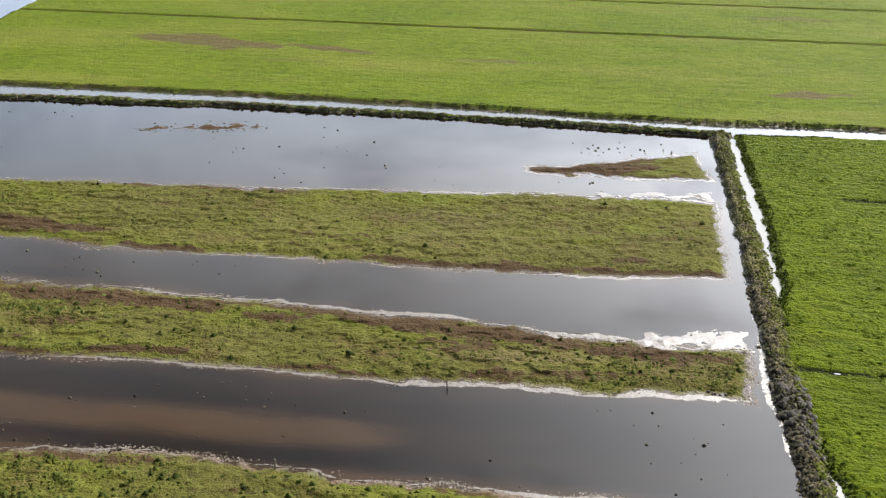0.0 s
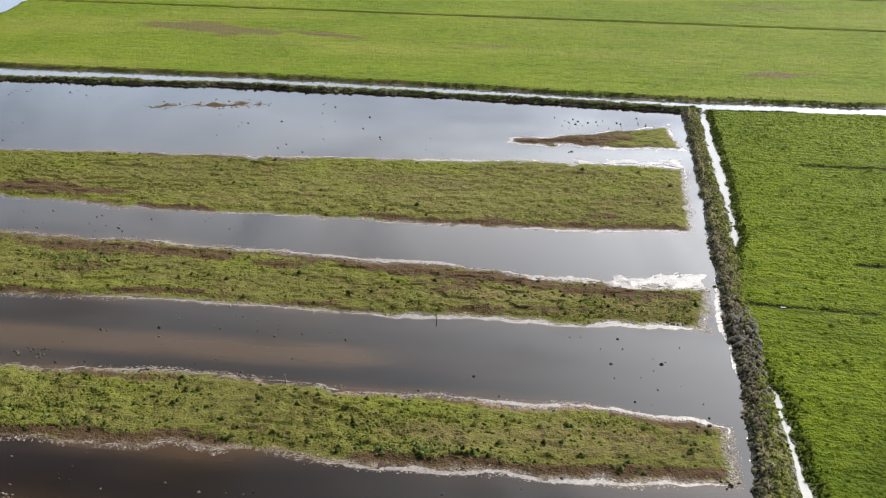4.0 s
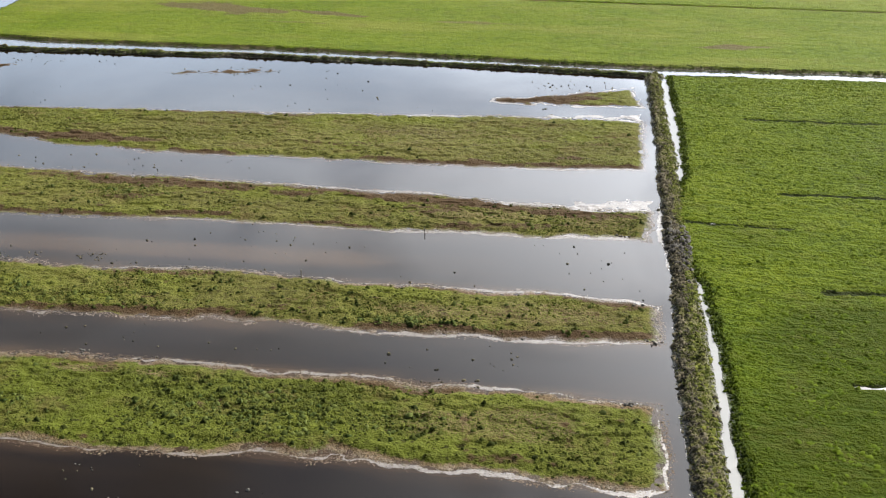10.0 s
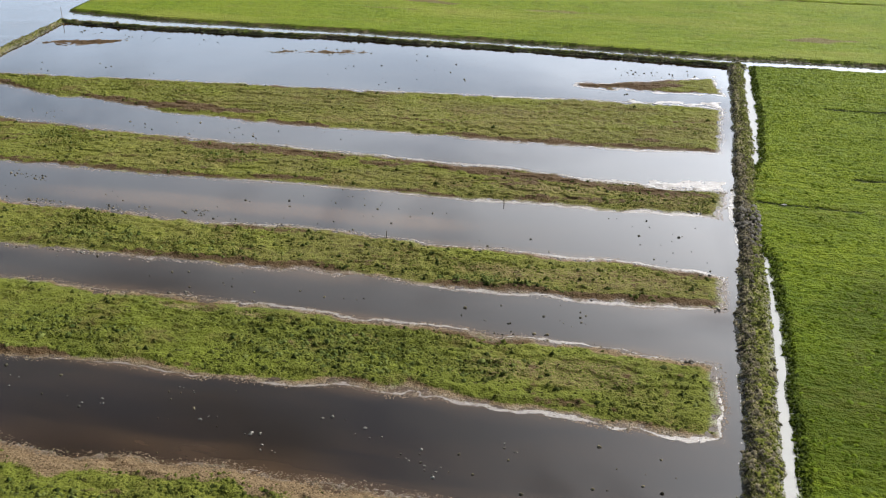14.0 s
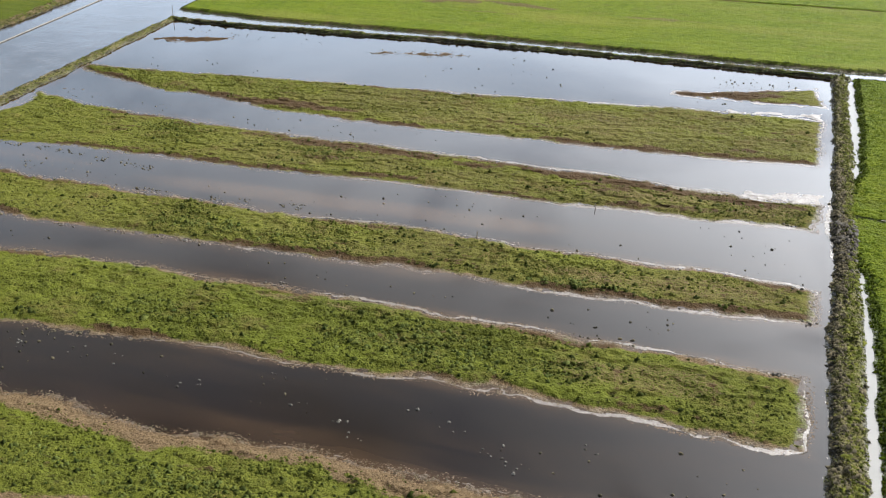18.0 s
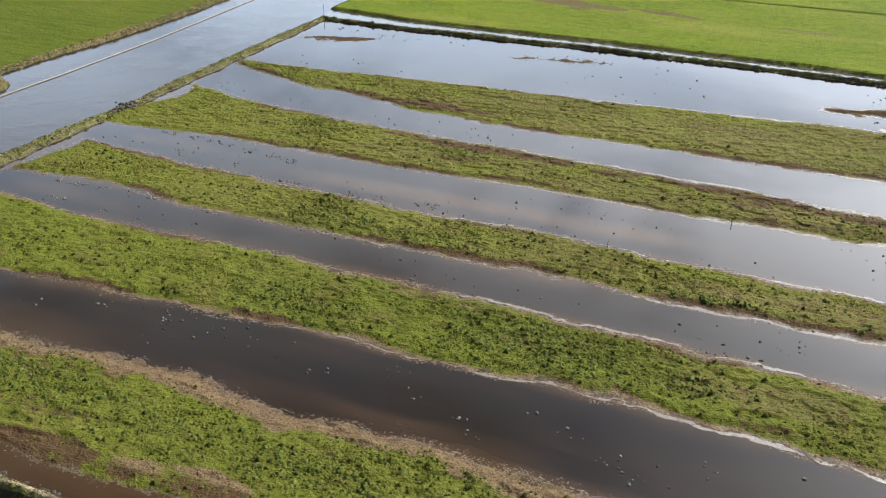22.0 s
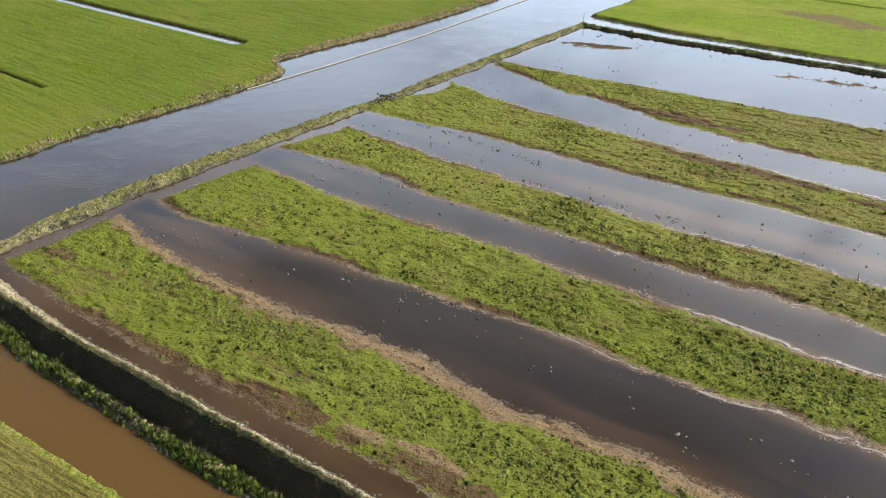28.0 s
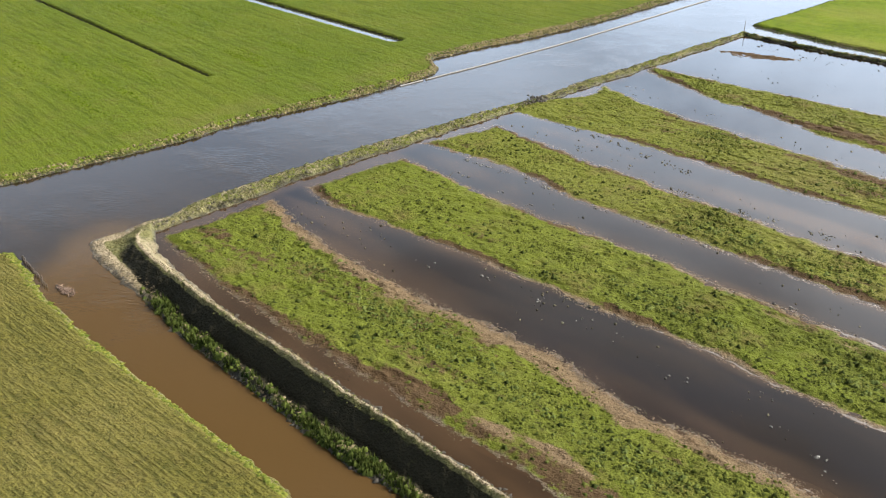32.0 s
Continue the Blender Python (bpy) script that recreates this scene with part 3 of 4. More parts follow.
dike_out = line((0, 19.8), (31, 25.3), (37, 26.25), (45, 27.6), (51, 28.65), (62, 30.2), (68, 31.2), (92, 35.1), (111, 38.1), (131, 41), (149, 44))
field_east_edge = line((0, 20.9), (31, 26.4), (37, 27.3), (45, 28.5), (56, 30.1), (63, 31.1), (68, 30.6), (73, 30.0), (88, 32.8), (92, 34.6), (97, 36.3), (104, 38.0), (122, 41.1), (150, 45.3))
ob = land("dike_east", DIKE_GRASS, const(-12.0), const(151.0), pool_east, dike_out, 0.6, 0.28, 0.9, 0.6, 0.75, 0.4, seed=73, us=np.arange(-14.0, 153.0, 0.28), along="y", lumps=0.3, straw_near=0.15,
          patches=((31, 72, 2.2, 5, 0, 1.0), (29, 62, 2, 4, 0, 0.7)))
tagged(ob, "rough grassy dike of clods between pool and ditch", "dike", kind="structure")
south_in = line((-107, 20), (-104, 17.5), (-101.5, 14.9), (-98, 13.5), (-91, 11.3), (-80, 9.4), (-68, 7.8), (-58, 6.6), (-48, 5.6), (-34, 4.2), (0, 0.8), (24, -1.6))
south_out = line((-107, 9.6), (-105, 8.0), (-100, 6.6), (-95, 5.7), (-88, 4.8), (-78, 2.6), (-67, 1.0), (-57, -0.4), (-41, -1.6), (0, -5.5), (24, -8))


RIDGE = np.array([(-104.6, 44, 0.1), (-104.6, 24, 0.2), (-103.9, 16.3, 0.55), (-102.2, 13.2, 0.8), (-99.2, 11.3, 1.15), (-94, 9.5, 1.6), (-87, 8.0, 1.9), (-79, 6.6, 2.1), (-66, 5.1, 2.15), (-57, 4.0, 2.15), (-45, 2.8, 2.15), (0, -1.5, 2.15), (30, -4.4, 2.15)])


def ridge(X, Y):
    """Distance from the crest line (negative on the canal side) and the crest's height there."""
    best, out, top = np.full(X.shape, 1e9), np.zeros(X.shape), np.zeros(X.shape)
    for (ax, ay, az), (bx, by, bz) in zip(RIDGE[:-1], RIDGE[1:]):
        lx, ly = bx - ax, by - ay
        t = np.clip(((X - ax) * lx + (Y - ay) * ly) / (lx * lx + ly * ly), 0, 1)
        off = np.hypot(X - ax - t * lx, Y - ay - t * ly)
        nearer = off < best
        best = np.where(nearer, off, best)
        out = np.where(nearer, np.sign(lx * (Y - ay) - ly * (X - ax)) * off, out)
        top = np.where(nearer, az + t * (bz - az), top)
    return out + 0.35 * rough(X, Y, 3.0, 611), top


def levee(X, Y):
    """A steep ridge, with a low bushy ledge along the canal."""
    off, top = ridge(X, Y)
    side = np.where(off < 0, np.clip((off + 2.3) / 2.2, 0, 1), np.clip((1.9 - off) / 1.7, 0, 1))
    ledge = 0.30 * smooth(Y - south_out(X), 1.7, 0.7) * np.clip(2.2 * lump(X, Y, 3.5, 8) - 0.3, 0.1, 1.4)
    return (top + 0.25 * rough(X, Y, 4.0, 613)) * side + ledge * smooth(X, -92, -84)


def shaded_peat_face(X, Y):
    """Dark peat on the steep outer face and ledge, darkened to hold their shade."""
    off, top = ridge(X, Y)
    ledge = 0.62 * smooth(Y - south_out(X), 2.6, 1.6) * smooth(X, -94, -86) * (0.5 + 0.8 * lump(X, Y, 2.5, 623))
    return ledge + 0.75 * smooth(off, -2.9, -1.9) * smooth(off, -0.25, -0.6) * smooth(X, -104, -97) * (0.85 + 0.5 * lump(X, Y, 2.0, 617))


def bleached(X, Y, d):
    """Pale trodden straw: a line on the crest, and the ledge round the corner."""
    off, top = ridge(X, Y)
    crest_line = 0.85 * np.exp(-(((off - 0.12) / 0.30) ** 2)) * smooth(X, -104.5, -101)
    outer = np.minimum(Y - south_out(X), X + 106.3)
    ledge = 1.4 * smooth(outer + 0.5 * rough(X, Y, 2.0, 619), 2.2, 1.3) * smooth(X + 1.2 * (Y - 5) + 14 * rough(X, Y, 3.0, 621), -82, -91)
    inner = 0.55 * smooth(off, 0.0, 0.5) * smooth(X, -104.5, -99)
    return np.maximum(np.maximum(crest_line, inner), ledge)


ob = land("dike_south", DIKE_GRASS, const(-106.3), const(26.0), south_out, south_in, 0.22, 0.25, 0.7, 0.6, 0.1, 0.3, seed=91, us=np.arange(-108.5, 27.0, 0.25), lumps=0.3, crest=levee, bare=shaded_peat_face, pale=bleached)
tagged(ob, "steep earth dike with a pale straw crest above the canal", "dike", kind="structure")

# fields round about
field_us = np.concatenate([-np.geomspace(1800, 130, 20), np.arange(-128, 110, 0.6), np.geomspace(111, 2500, 26)])
field_vs = spread(0.0, 2500, 0.5, 110.0, 1.06)
ob = land("field_north", FIELD_GRASS, line((180, -104.3), (222, -102.5), (400, -98)), const(2400.0), far_field_edge, const(4000.0), 0.6, 0.5, 1.1, 0.7, 0.75, 0, seed=111, us=field_us[field_us > -112], vs=field_vs, lumps=0.10,
          patches=((-50, 210.2, 17, 4.2, -17, 1.5), (-23, 203.2, 11, 2.1, -22, 1.2), (63, 169.8, 5.5, 2.2, 0, 1.1)),
          straws=((-48, 209.5, 18, 3.8, -17, 1.3), (-22, 203, 11, 2.0, -22, 1.0), (63, 169.8, 7, 2.6, 0, 0.9), (80, 231, 18, 5, -9, 0.5), (10, 193, 16, 3, -9, 0.55), (-30, 194, 10, 2.0, -9, 0.5)),
          cuts=((-101, 242.5, 120, 201.5, 0.6, 0.5), (-60, 271, 160, 230, 0.6, 0.5)))
tagged(ob, "bright green meadow with faded brown patches", "field", kind="structure")
yy = np.concatenate([np.arange(-60.0, 156.0, 0.45)])
ob = land("field_east", EAST_GRASS, const(-58.0), line((44, 150.4), (70, 147.6), (150, 137), (2000, -100)), field_east_edge, const(4000.0), 0.3, 0.45, 1.4, 0.5, 0.55, 0.6, seed=131, us=yy, vs=spread(0.0, 1500, 0.4, 70.0, 1.06), along="y", lumps=0.20,
          cuts=((52.5, 122.6, 90, 117.5, 0.4, 0.25), (48, 90.0, 85, 85.2, 0.4, 0.25), (44, 61.5, 75, 58.6, 0.4, 0.25), (40.4, 42.8, 62, 41.0, 0.35, 0.45), (32.5, 81.0, 46, 78.2, 0.25, 0.25)),
          ranks=((52, 30, 30, 22, 0, 1.0), (44, 50, 14, 11, 0, 0.85), (60, 62, 16, 10, 0, 0.5), (38, 74, 8, 6, 0, 0.45)))
tagged(ob, "lush green meadow with tufted grass", "field", kind="structure")
nook = line((-20, -133.5), (12, -134.2), (24, -133), (39, -132.3), (53, -132.8), (68, -131), (87, -130), (100, -130.6), (103, -131.5), (107.5, -139.5), (124, -138), (142, -135.5), (174, -134.4), (204, -135), (400, -137))
yw = np.concatenate([np.arange(5.0, 230.0, 0.5), np.geomspace(231, 1500, 20)])
west_vs = spread(0.0, 1500, 0.45, 100.0, 1.06)
ob = land("field_west", WEST_GRASS, line((120, 11.0), (136, 11.2), (1500, 60)), const(1490.0), lambda u: -nook(u), const(4000.0), 0.75, 0.5, 1.3, 0.8, 0.6, 0, seed=151, us=yw, vs=west_vs, along="y", lumps=0.12, straw_near=0.3, flip=True, straws=((-136.5, 130, 2.5, 34, 0, 0.9), (-138, 55, 6, 60, 0, 0.42)),
          cuts=((-156.5, 115.2, -260, 132, 2.0, 0.75), (-161, 67.6, -300, 93, 0.45, 0.6)))
tagged(ob, "mown green meadow with a straw-edged canal bank", "field", kind="structure")
south_edge = line((-112, -1.0), (-102, 1.0), (-93, 3), (-84, 4), (-74, 5), (-64, 6), (-49, 7.2), (0, 12), (60, 18))
ob = land("field_south", SOUTH_GRASS, line((0, -110.5), (40, -111.5), (1500, -140)), const(300.0), south_edge, const(4000.0), 0.7, 0.4, 1.1, 0.8, 0.2, 0, seed=171, us=np.concatenate([np.arange(-116.0, -20.0, 0.4), np.geomspace(20, 330, 40) - 39.5]), vs=spread(0.0, 900, 0.35, 40.0, 1.08), lumps=0.14, straw_near=0.35, flip=True, mud_at=0.01, edge_mud=0.12)
tagged(ob, "yellow-green stubble meadow beside the brown canal", "field", kind="structure")

# ---- water ----
px, py = np.meshgrid(np.arange(-106.0, 48.0, 0.45), np.arange(-14.0, 178.0, 0.45), indexing="ij")
inside = (px > west_in(py) - 1.6) & (px < pool_east(py) + 1.6) & (py < north_edge(px) + 1.2) & (py > south_in(px) - 1.5)
silt = patch_mask(px, py, ((-60, 8, 60, 3, -7, 0.5), (-10, 3, 60, 3, -5, 0.5), (-90, 34, 13, 4, -8, 0.55), (-88, 60.5, 14, 3.5, -10, 0.5), (-85, 84, 16, 3.5, -10, 0.4)))
silt = np.maximum(silt, 1.0 * np.exp(-np.maximum(px - west_in(py) - 0.4, 0) / 1.6))
for s in strips:
    away = np.maximum(np.maximum(s["near"](px) - py, py - s["far"](px)), px - east_end(py))
    away = np.maximum(away + 1.2 * rough(px, py, 5.0, 87), 0)
    silt = np.maximum(silt, (0.95 * np.exp(-away / 1.2) + 0.22 * np.exp(-away / 4.5)) * (0.50 + 0.7 * lump(px, py, 7.0, 83)))
band = (py - (71.6 - 0.13 * (px + 15) + 1.2 * rough(px, py, 18.0, 95))) / 2.6
silt = np.maximum(silt, 0.95 * np.exp(-band * band) * smooth(px, 2, -10) * (0.75 + 0.4 * lump(px * 0.4, py, 4.0, 97)) * smooth(px, -75, -45))
shelf = np.maximum(py - strips[4]["far"](px) + 2.0 * rough(px * 0.5, py, 5.0, 89), 0)
silt = np.maximum(silt, 0.72 * np.exp(-shelf / 4.6) * (0.7 + 0.4 * lump(px, py, 9.0, 91)) * smooth(py, 60, 45))
streaks = rough(px * 0.16, py + 0.12 * px, 2.6, 93)
silt = np.clip(silt + 0.5 * streaks * smooth(silt, 0.05, 0.4), 0, 1.4)
ob = sheet("pool_water", px, py, px * 0, POOL, inside, silt=silt)
tagged(ob, "calm shallow floodwater mirroring the cloudy sky", "water", kind="structure")
cx, cy = np.meshgrid(np.concatenate([-np.geomspace(3000, 190, 12), np.arange(-180.0, -96.0, 2.0), np.arange(-96.0, 40.0, 3.0), np.geomspace(42, 400, 8)]), np.concatenate([-np.geomspace(1500, 60, 10), np.arange(-56.0, 230.0, 2.0), np.geomspace(235, 3000, 14)]), indexing="ij")
canal = (cx < west_out(cy) + 1.2) & (cy > 12) | (cy < south_out(cx) + 2.0) & (cy < 30)
silt = smooth(cx + 0.6 * cy, -112, -92) * smooth(cy, 22, 10) * 1.3
ob = sheet("canal_water", cx, cy, cx * 0 - 0.03, CANAL, canal, silt=silt)
tagged(ob, "grey rippled canal water turning silty brown in the side arm", "water", kind="structure")
along_ditch = np.linspace(0, 1, 60)[:, None] * np.ones((1, 4))
side_ditch = np.linspace(-2.6, 2.6, 4)[None] * np.ones((60, 1))
ob = sheet("ditch_water_west", -156.0 - 104.0 * along_ditch - 0.16 * side_ditch, 115.1 + 17.0 * along_ditch + side_ditch, along_ditch * 0 + 0.14, DITCH, silt=along_ditch * 0 + 0.3)
tagged(ob, "pale water of a field ditch in the mown meadow", "water", kind="structure")
dx, dy = np.meshgrid(np.concatenate([np.arange(-103.0, 120.0, 1.5), np.geomspace(122, 2400, 12)]), np.concatenate([np.arange(-14.0, 260.0, 1.5), np.geomspace(265, 2400, 10)]), indexing="ij")
ditch = (dy > north_edge(dx) + 1.4) & (dx < 44) | (dx > dike_out(dy) - 1.4) & (dy < 152) | (dx >= 43) & (dy > 147)
side = (dx > dike_out(dy) - 1.4) & (dy < north_edge(dx) + 0.5) & (dy < 148)
ob = sheet("ditch_water_north", dx, dy, dx * 0 - 0.015, DITCH, ditch & ~side, silt=dx * 0 + 0.3)
tagged(ob, "narrow pale field ditch water", "water", kind="structure")
ob = sheet("ditch_water_east", dx, dy, dx * 0 - 0.022, GLITTER_DITCH, side, silt=dx * 0 + 0.3)
tagged(ob, "narrow wind-ruffled ditch water, its sun glitter partly put in pale colour", "water", kind="structure")


# ---- growth ----
def mesh_of(name, verts, tris, material):
    me = bpy.data.meshes.new(name)
    me.vertices.add(len(verts))
    me.vertices.foreach_set("co", verts.astype(np.float32).ravel())
    me.loops.add(tris.size)
    me.loops.foreach_set("vertex_index", tris.astype(np.int32).ravel())
    me.polygons.add(len(tris))
    me.polygons.foreach_set("loop_start", np.arange(0, tris.size, 3, dtype=np.int32))
    me.update(calc_edges=True)
    me.materials.append(material)
    return new(name, me)


rng = np.random.default_rng(5)


def mounds(name, places, radius, height, material, ring=7):
    """Low ragged clumps: a crown point and an uneven ring each."""
    n = len(places)
    r = (radius[0] + (radius[1] - radius[0]) * rng.random(n) ** 2.4)[:, None]
    a = np.arange(ring)[None] / ring * 2 * np.pi + rng.random((n, 1)) * 6.3 + (rng.random((n, ring)) - 0.5) * 0.5
    rr = r * (0.30 + 0.9 * rng.random((n, ring)) ** 1.5 + 0.25 * (np.arange(ring) % 2))
    x, y = places[:, :1] + rr * np.cos(a), places[:, 1:2] + rr * np.sin(a)
    z = places[:, 2:] + height * r / radius[1] * (rng.random((n, ring)) * 0.35 - 0.25)
    top = np.concatenate([places[:, :2] + (rng.random((n, 2)) - 0.5) * r * 0.6, places[:, 2:] + height * r / radius[1] * (0.6 + 0.6 * rng.random((n, 1)))], 1)
    verts = np.concatenate([top[:, None], np.stack([x, y, z], -1)], 1).reshape(-1, 3)
    base = np.arange(n)[:, None] * (ring + 1)
    k = np.arange(ring)[None]
    tris = np.stack([base + 0 * k, base + 1 + k, base + 1 + (k + 1) % ring], -1).reshape(-1, 3)
    return mesh_of(name, verts, tris, material)


def domes(name, places, radius, tall, material, ring=7, skew=2.0):
    """Rounded ragged clumps: a crown, a shoulder and an uneven foot; tall is their height over their radius."""
    n = len(places)
    r = (radius[0] + (radius[1] - radius[0]) * rng.random(n) ** skew)[:, None]
    a = np.arange(ring)[None] / ring * 2 * np.pi + rng.random((n, 1)) * 6.3 + (rng.random((n, ring)) - 0.5) * 0.6
    long = 1 + 0.5 * rng.random((n, 1))
    foot = r * (0.45 + 0.9 * rng.random((n, ring)))
    arm = foot * (0.45 + 0.35 * rng.random((n, ring)))
    h = tall * r * (0.6 + 0.7 * rng.random((n, 1)))
    rings = [np.stack([places[:, :1] + long * q * np.cos(a + w), places[:, 1:2] + q * np.sin(a + w), places[:, 2:] + z], -1)
             for q, w, z in ((arm, 0.2, h * (0.55 + 0.4 * rng.random((n, ring)))), (foot, 0.0, -0.06 + 0 * foot))]
    top = np.concatenate([places[:, :2] + (rng.random((n, 2)) - 0.5) * r * 0.5, places[:, 2:] + h], 1)
    verts = np.concatenate([top[:, None], *rings], 1).reshape(-1, 3)
    base = np.arange(n)[:, None] * (2 * ring + 1)
    k = np.arange(ring)[None]
    m = (k + 1) % ring
    tris = np.concatenate([np.stack([base + 0 * k, base + 1 + k, base + 1 + m], -1), np.stack([base + 1 + k, base + 1 + ring + k, base + 1 + ring + m], -1), np.stack([base + 1 + k, base + 1 + ring + m, base + 1 + m], -1)], 1).reshape(-1, 3)
    return mesh_of(name, verts, tris, material)


def blades(name, places, reach, height, material, count=9, width=0.05):
    """Tufts of upright blades fanning out from one foot."""
    n = len(places)
    size = (0.55 + 0.6 * rng.random((n, 1)))
    a = rng.random((n, count)) * 6.3
    out = reach * size * (0.3 + 0.9 * rng.random((n, count)))
    h = height * size * (0.55 + 0.6 * rng.random((n, count)))
    c, s = np.cos(a), np.sin(a)
    foot = places[:, None, :]
    tip = np.stack([foot[..., 0] + out * c, foot[..., 1] + out * s, foot[..., 2] + h], -1)
    left = np.stack([foot[..., 0] + 0.2 * out * c - width * s, foot[..., 1] + 0.2 * out * s + width * c, foot[..., 2] + 0 * h - 0.03], -1)
    right = np.stack([foot[..., 0] + 0.2 * out * c + width * s, foot[..., 1] + 0.2 * out * s - width * c, foot[..., 2] + 0 * h - 0.03], -1)
    verts = np.stack([left, right, tip], 2).reshape(-1, 3)
    return mesh_of(name, verts, np.arange(len(verts)).reshape(-1, 3), material)


def sow(key, count, weight, box=(-400, 400, -100, 400), floor=0.0):
    """Places on a piece of land, picked by a weight of x, y, height, distance from the shore, mud and straw."""
    X, Y, Z, d, mud, straw = (v.ravel() for v in LAND[key])
    ok = (X > box[0]) & (X < box[1]) & (Y > box[2]) & (Y < box[3]) & (Z > floor)
    X, Y, Z, d, mud, straw = (v[ok] for v in (X, Y, Z, d, mud, straw))
    w = np.clip(weight(X, Y, Z, d, mud, straw), 0, None)
    pick = rng.choice(len(X), count, p=w / w.sum())
    jig = (rng.random((count, 2)) - 0.5) * 0.34
    return np.stack([X[pick] + jig[:, 0], Y[pick] + jig[:, 1], Z[pick]], -1)


def clumpy(X, Y, scale, seed, low=0.42):
    return np.clip(lump(X, Y, scale, seed) * 0.6 + lump(X, Y, scale / 3, seed + 1) * 0.4 - low, 0, 1)


# patches where docks and rushes crowd
WEEDS = ((-14, 39, 13, 4, -5, 1.0), (-45, 42, 14, 3, -5, 0.7), (-58, 19, 16, 4, -8, 1.0), (-30, 14, 12, 3, -8, 0.8), (-80, 22, 8, 3, -10, 0.6), (0, 55, 12, 2, -8, 0.7), (-45, 63, 16, 2, -10, 0.6), (-68, 99, 6, 2, -10, 0.8), (-40, 92, 8, 2, -9, 0.6))
for k, count in enumerate((5000, 5000, 5500, 8500, 9000)):
    pts = sow(f"strip{k}", count, lambda X, Y, Z, d, mud, straw: (0.02 + clumpy(X * 0.6, Y, 5, 200 + k) ** 1.5 + 0.12 * patch_mask(X, Y, WEEDS)) * smooth(d, 0.3, 1.2) * np.clip(1.1 - mud - 0.8 * straw, 0, 1))
    tagged(mounds("grass_tussocks", pts, (0.06, 0.26), 0.19, TUFT, 9), "low dark green tussocks scattered over the pasture strip", "tussocks", "tussocks on the strips", "stuff")
    docks = sow(f"strip{k}", (90, 220, 380, 700, 700)[k], lambda X, Y, Z, d, mud, straw: (0.004 + patch_mask(X, Y, WEEDS) ** 1.5) * smooth(d, 0.5, 1.5))
    tagged(mounds("dock_plants", docks, (0.10, 0.38), 0.32, DOCK, 11), "dark leafy dock and rush clumps crowding the pasture strip", "weeds", "weeds on the strips", "stuff")
    rushes = sow(f"strip{k}", (130, 420, 620, 700, 700)[k], lambda X, Y, Z, d, mud, straw: (0.03 + clumpy(X * 0.7, Y, 4, 240 + k, 0.46) ** 1.2 + 0.10 * patch_mask(X, Y, WEEDS)) * smooth(d, 0.5, 1.4) * np.clip(1.2 - straw, 0, 1))
    tagged(mounds("rush_clumps", rushes, (0.14, 0.42), 0.40, RUSH, 9), "dark standing rush clumps dotted over the pasture strip", "weeds", "weeds on the strips", "stuff")
    edge = sow(f"strip{k}", 4500, lambda X, Y, Z, d, mud, straw: smooth(d, -1.1, 0.2) ** 2 * smooth(d, 0.9, 0.2) * (0.3 + lump(X, Y, 3.0, 433)), floor=-0.22)
    edge[:, 2] = np.maximum(edge[:, 2], 0.0)
    tagged(mounds("shore_clods", edge, (0.03, 0.15), 0.07, CLOD), "small muddy clods and tufts along the waterline", "clods", "clods along the strips", "stuff")

# froth and wet silt lying in a ragged line along the shores
def froth_rim(key, label, wide, west_part=0.35, x_from=-60.0, x_to=15.0, seed=0, where=None):
    X, Y, Z, d, mud, straw = LAND[key]
    gain = west_part + (1 - west_part) * smooth(X, x_from, x_to)
    half = wide * gain * (0.30 + 1.2 * smooth(lump(X, Y, 6.0, seed + 1) + 0.5 * rough(X, Y, 2.0, seed + 2), 0.15, 0.9))
    if where is not None:
        half = half * where(X, Y)
    half = np.maximum(half, 0.01)
    off = (d + 0.10 + 0.6 * half + 0.35 * rough(X, Y, 2.2, seed + 3)) / half
    ob = sheet("froth", X, Y, X * 0 + 0.010 + 0.012 * rough(X, Y, 0.9, seed + 4, 2), FROTH, np.abs(off) < 1.5, cover=np.clip(1.0 - off * off, -2, 1))
    tagged(ob, label, "froth", "froth along the shores", "stuff")


for k in range(5):
    froth_rim(f"strip{k}", "ragged line of pale froth and wet silt along the pasture strip", (0.30, 0.42, 0.32, 0.32, 0.07)[k], 0.13, seed=1500 + 20 * k, where=lambda X, Y: (smooth(Y - strips[4]["near"](X), 3, 5) if k == 4 else 1.0) * (0.4 + 0.6 * smooth(east_end(Y) - X, 0.0, 1.2)))
froth_rim("islet0", "pale froth and wet silt round the mud islet", 0.5, 1.0, seed=1620, where=lambda X, Y: smooth(lump(X, Y, 3.0, 1630), 0.25, 0.6))
froth_rim("dike_east", "thin broken line of froth at the foot of the dike", 0.28, 1.0, seed=1640, where=lambda X, Y: (X < pool_east(Y) + 1.0) * smooth(lump(X, Y, 9.0, 1650), 0.45, 0.7))

# pale scum and straw bits washed up along the shores
for k, count in enumerate((7000, 11000, 11000, 13000, 3500)):
    pts = sow(f"strip{k}", count, lambda X, Y, Z, d, mud, straw: np.exp(-(((d + 0.25 + 0.9 * rough(X, Y, 4.0, 441)) / 0.42) ** 2)) * smooth(lump(X, Y, 5.0, 443) + 0.6 * rough(X, Y, 1.5, 445), 0.05, 0.6) * (0.30 + smooth(X, -75, 0)) * (1.0 if k < 4 else smooth(Y - strips[4]["near"](X), 3, 5)), floor=-0.30)
    pts[:, 2] = np.maximum(pts[:, 2], 0.0)
    tagged(mounds("washed_scum", pts, (0.02, 0.125), 0.025, LITTER if k > 2 else FOAM, 6), "pale scum and straw bits washed up at the waterline", "scum", "scum along the shores", "stuff")
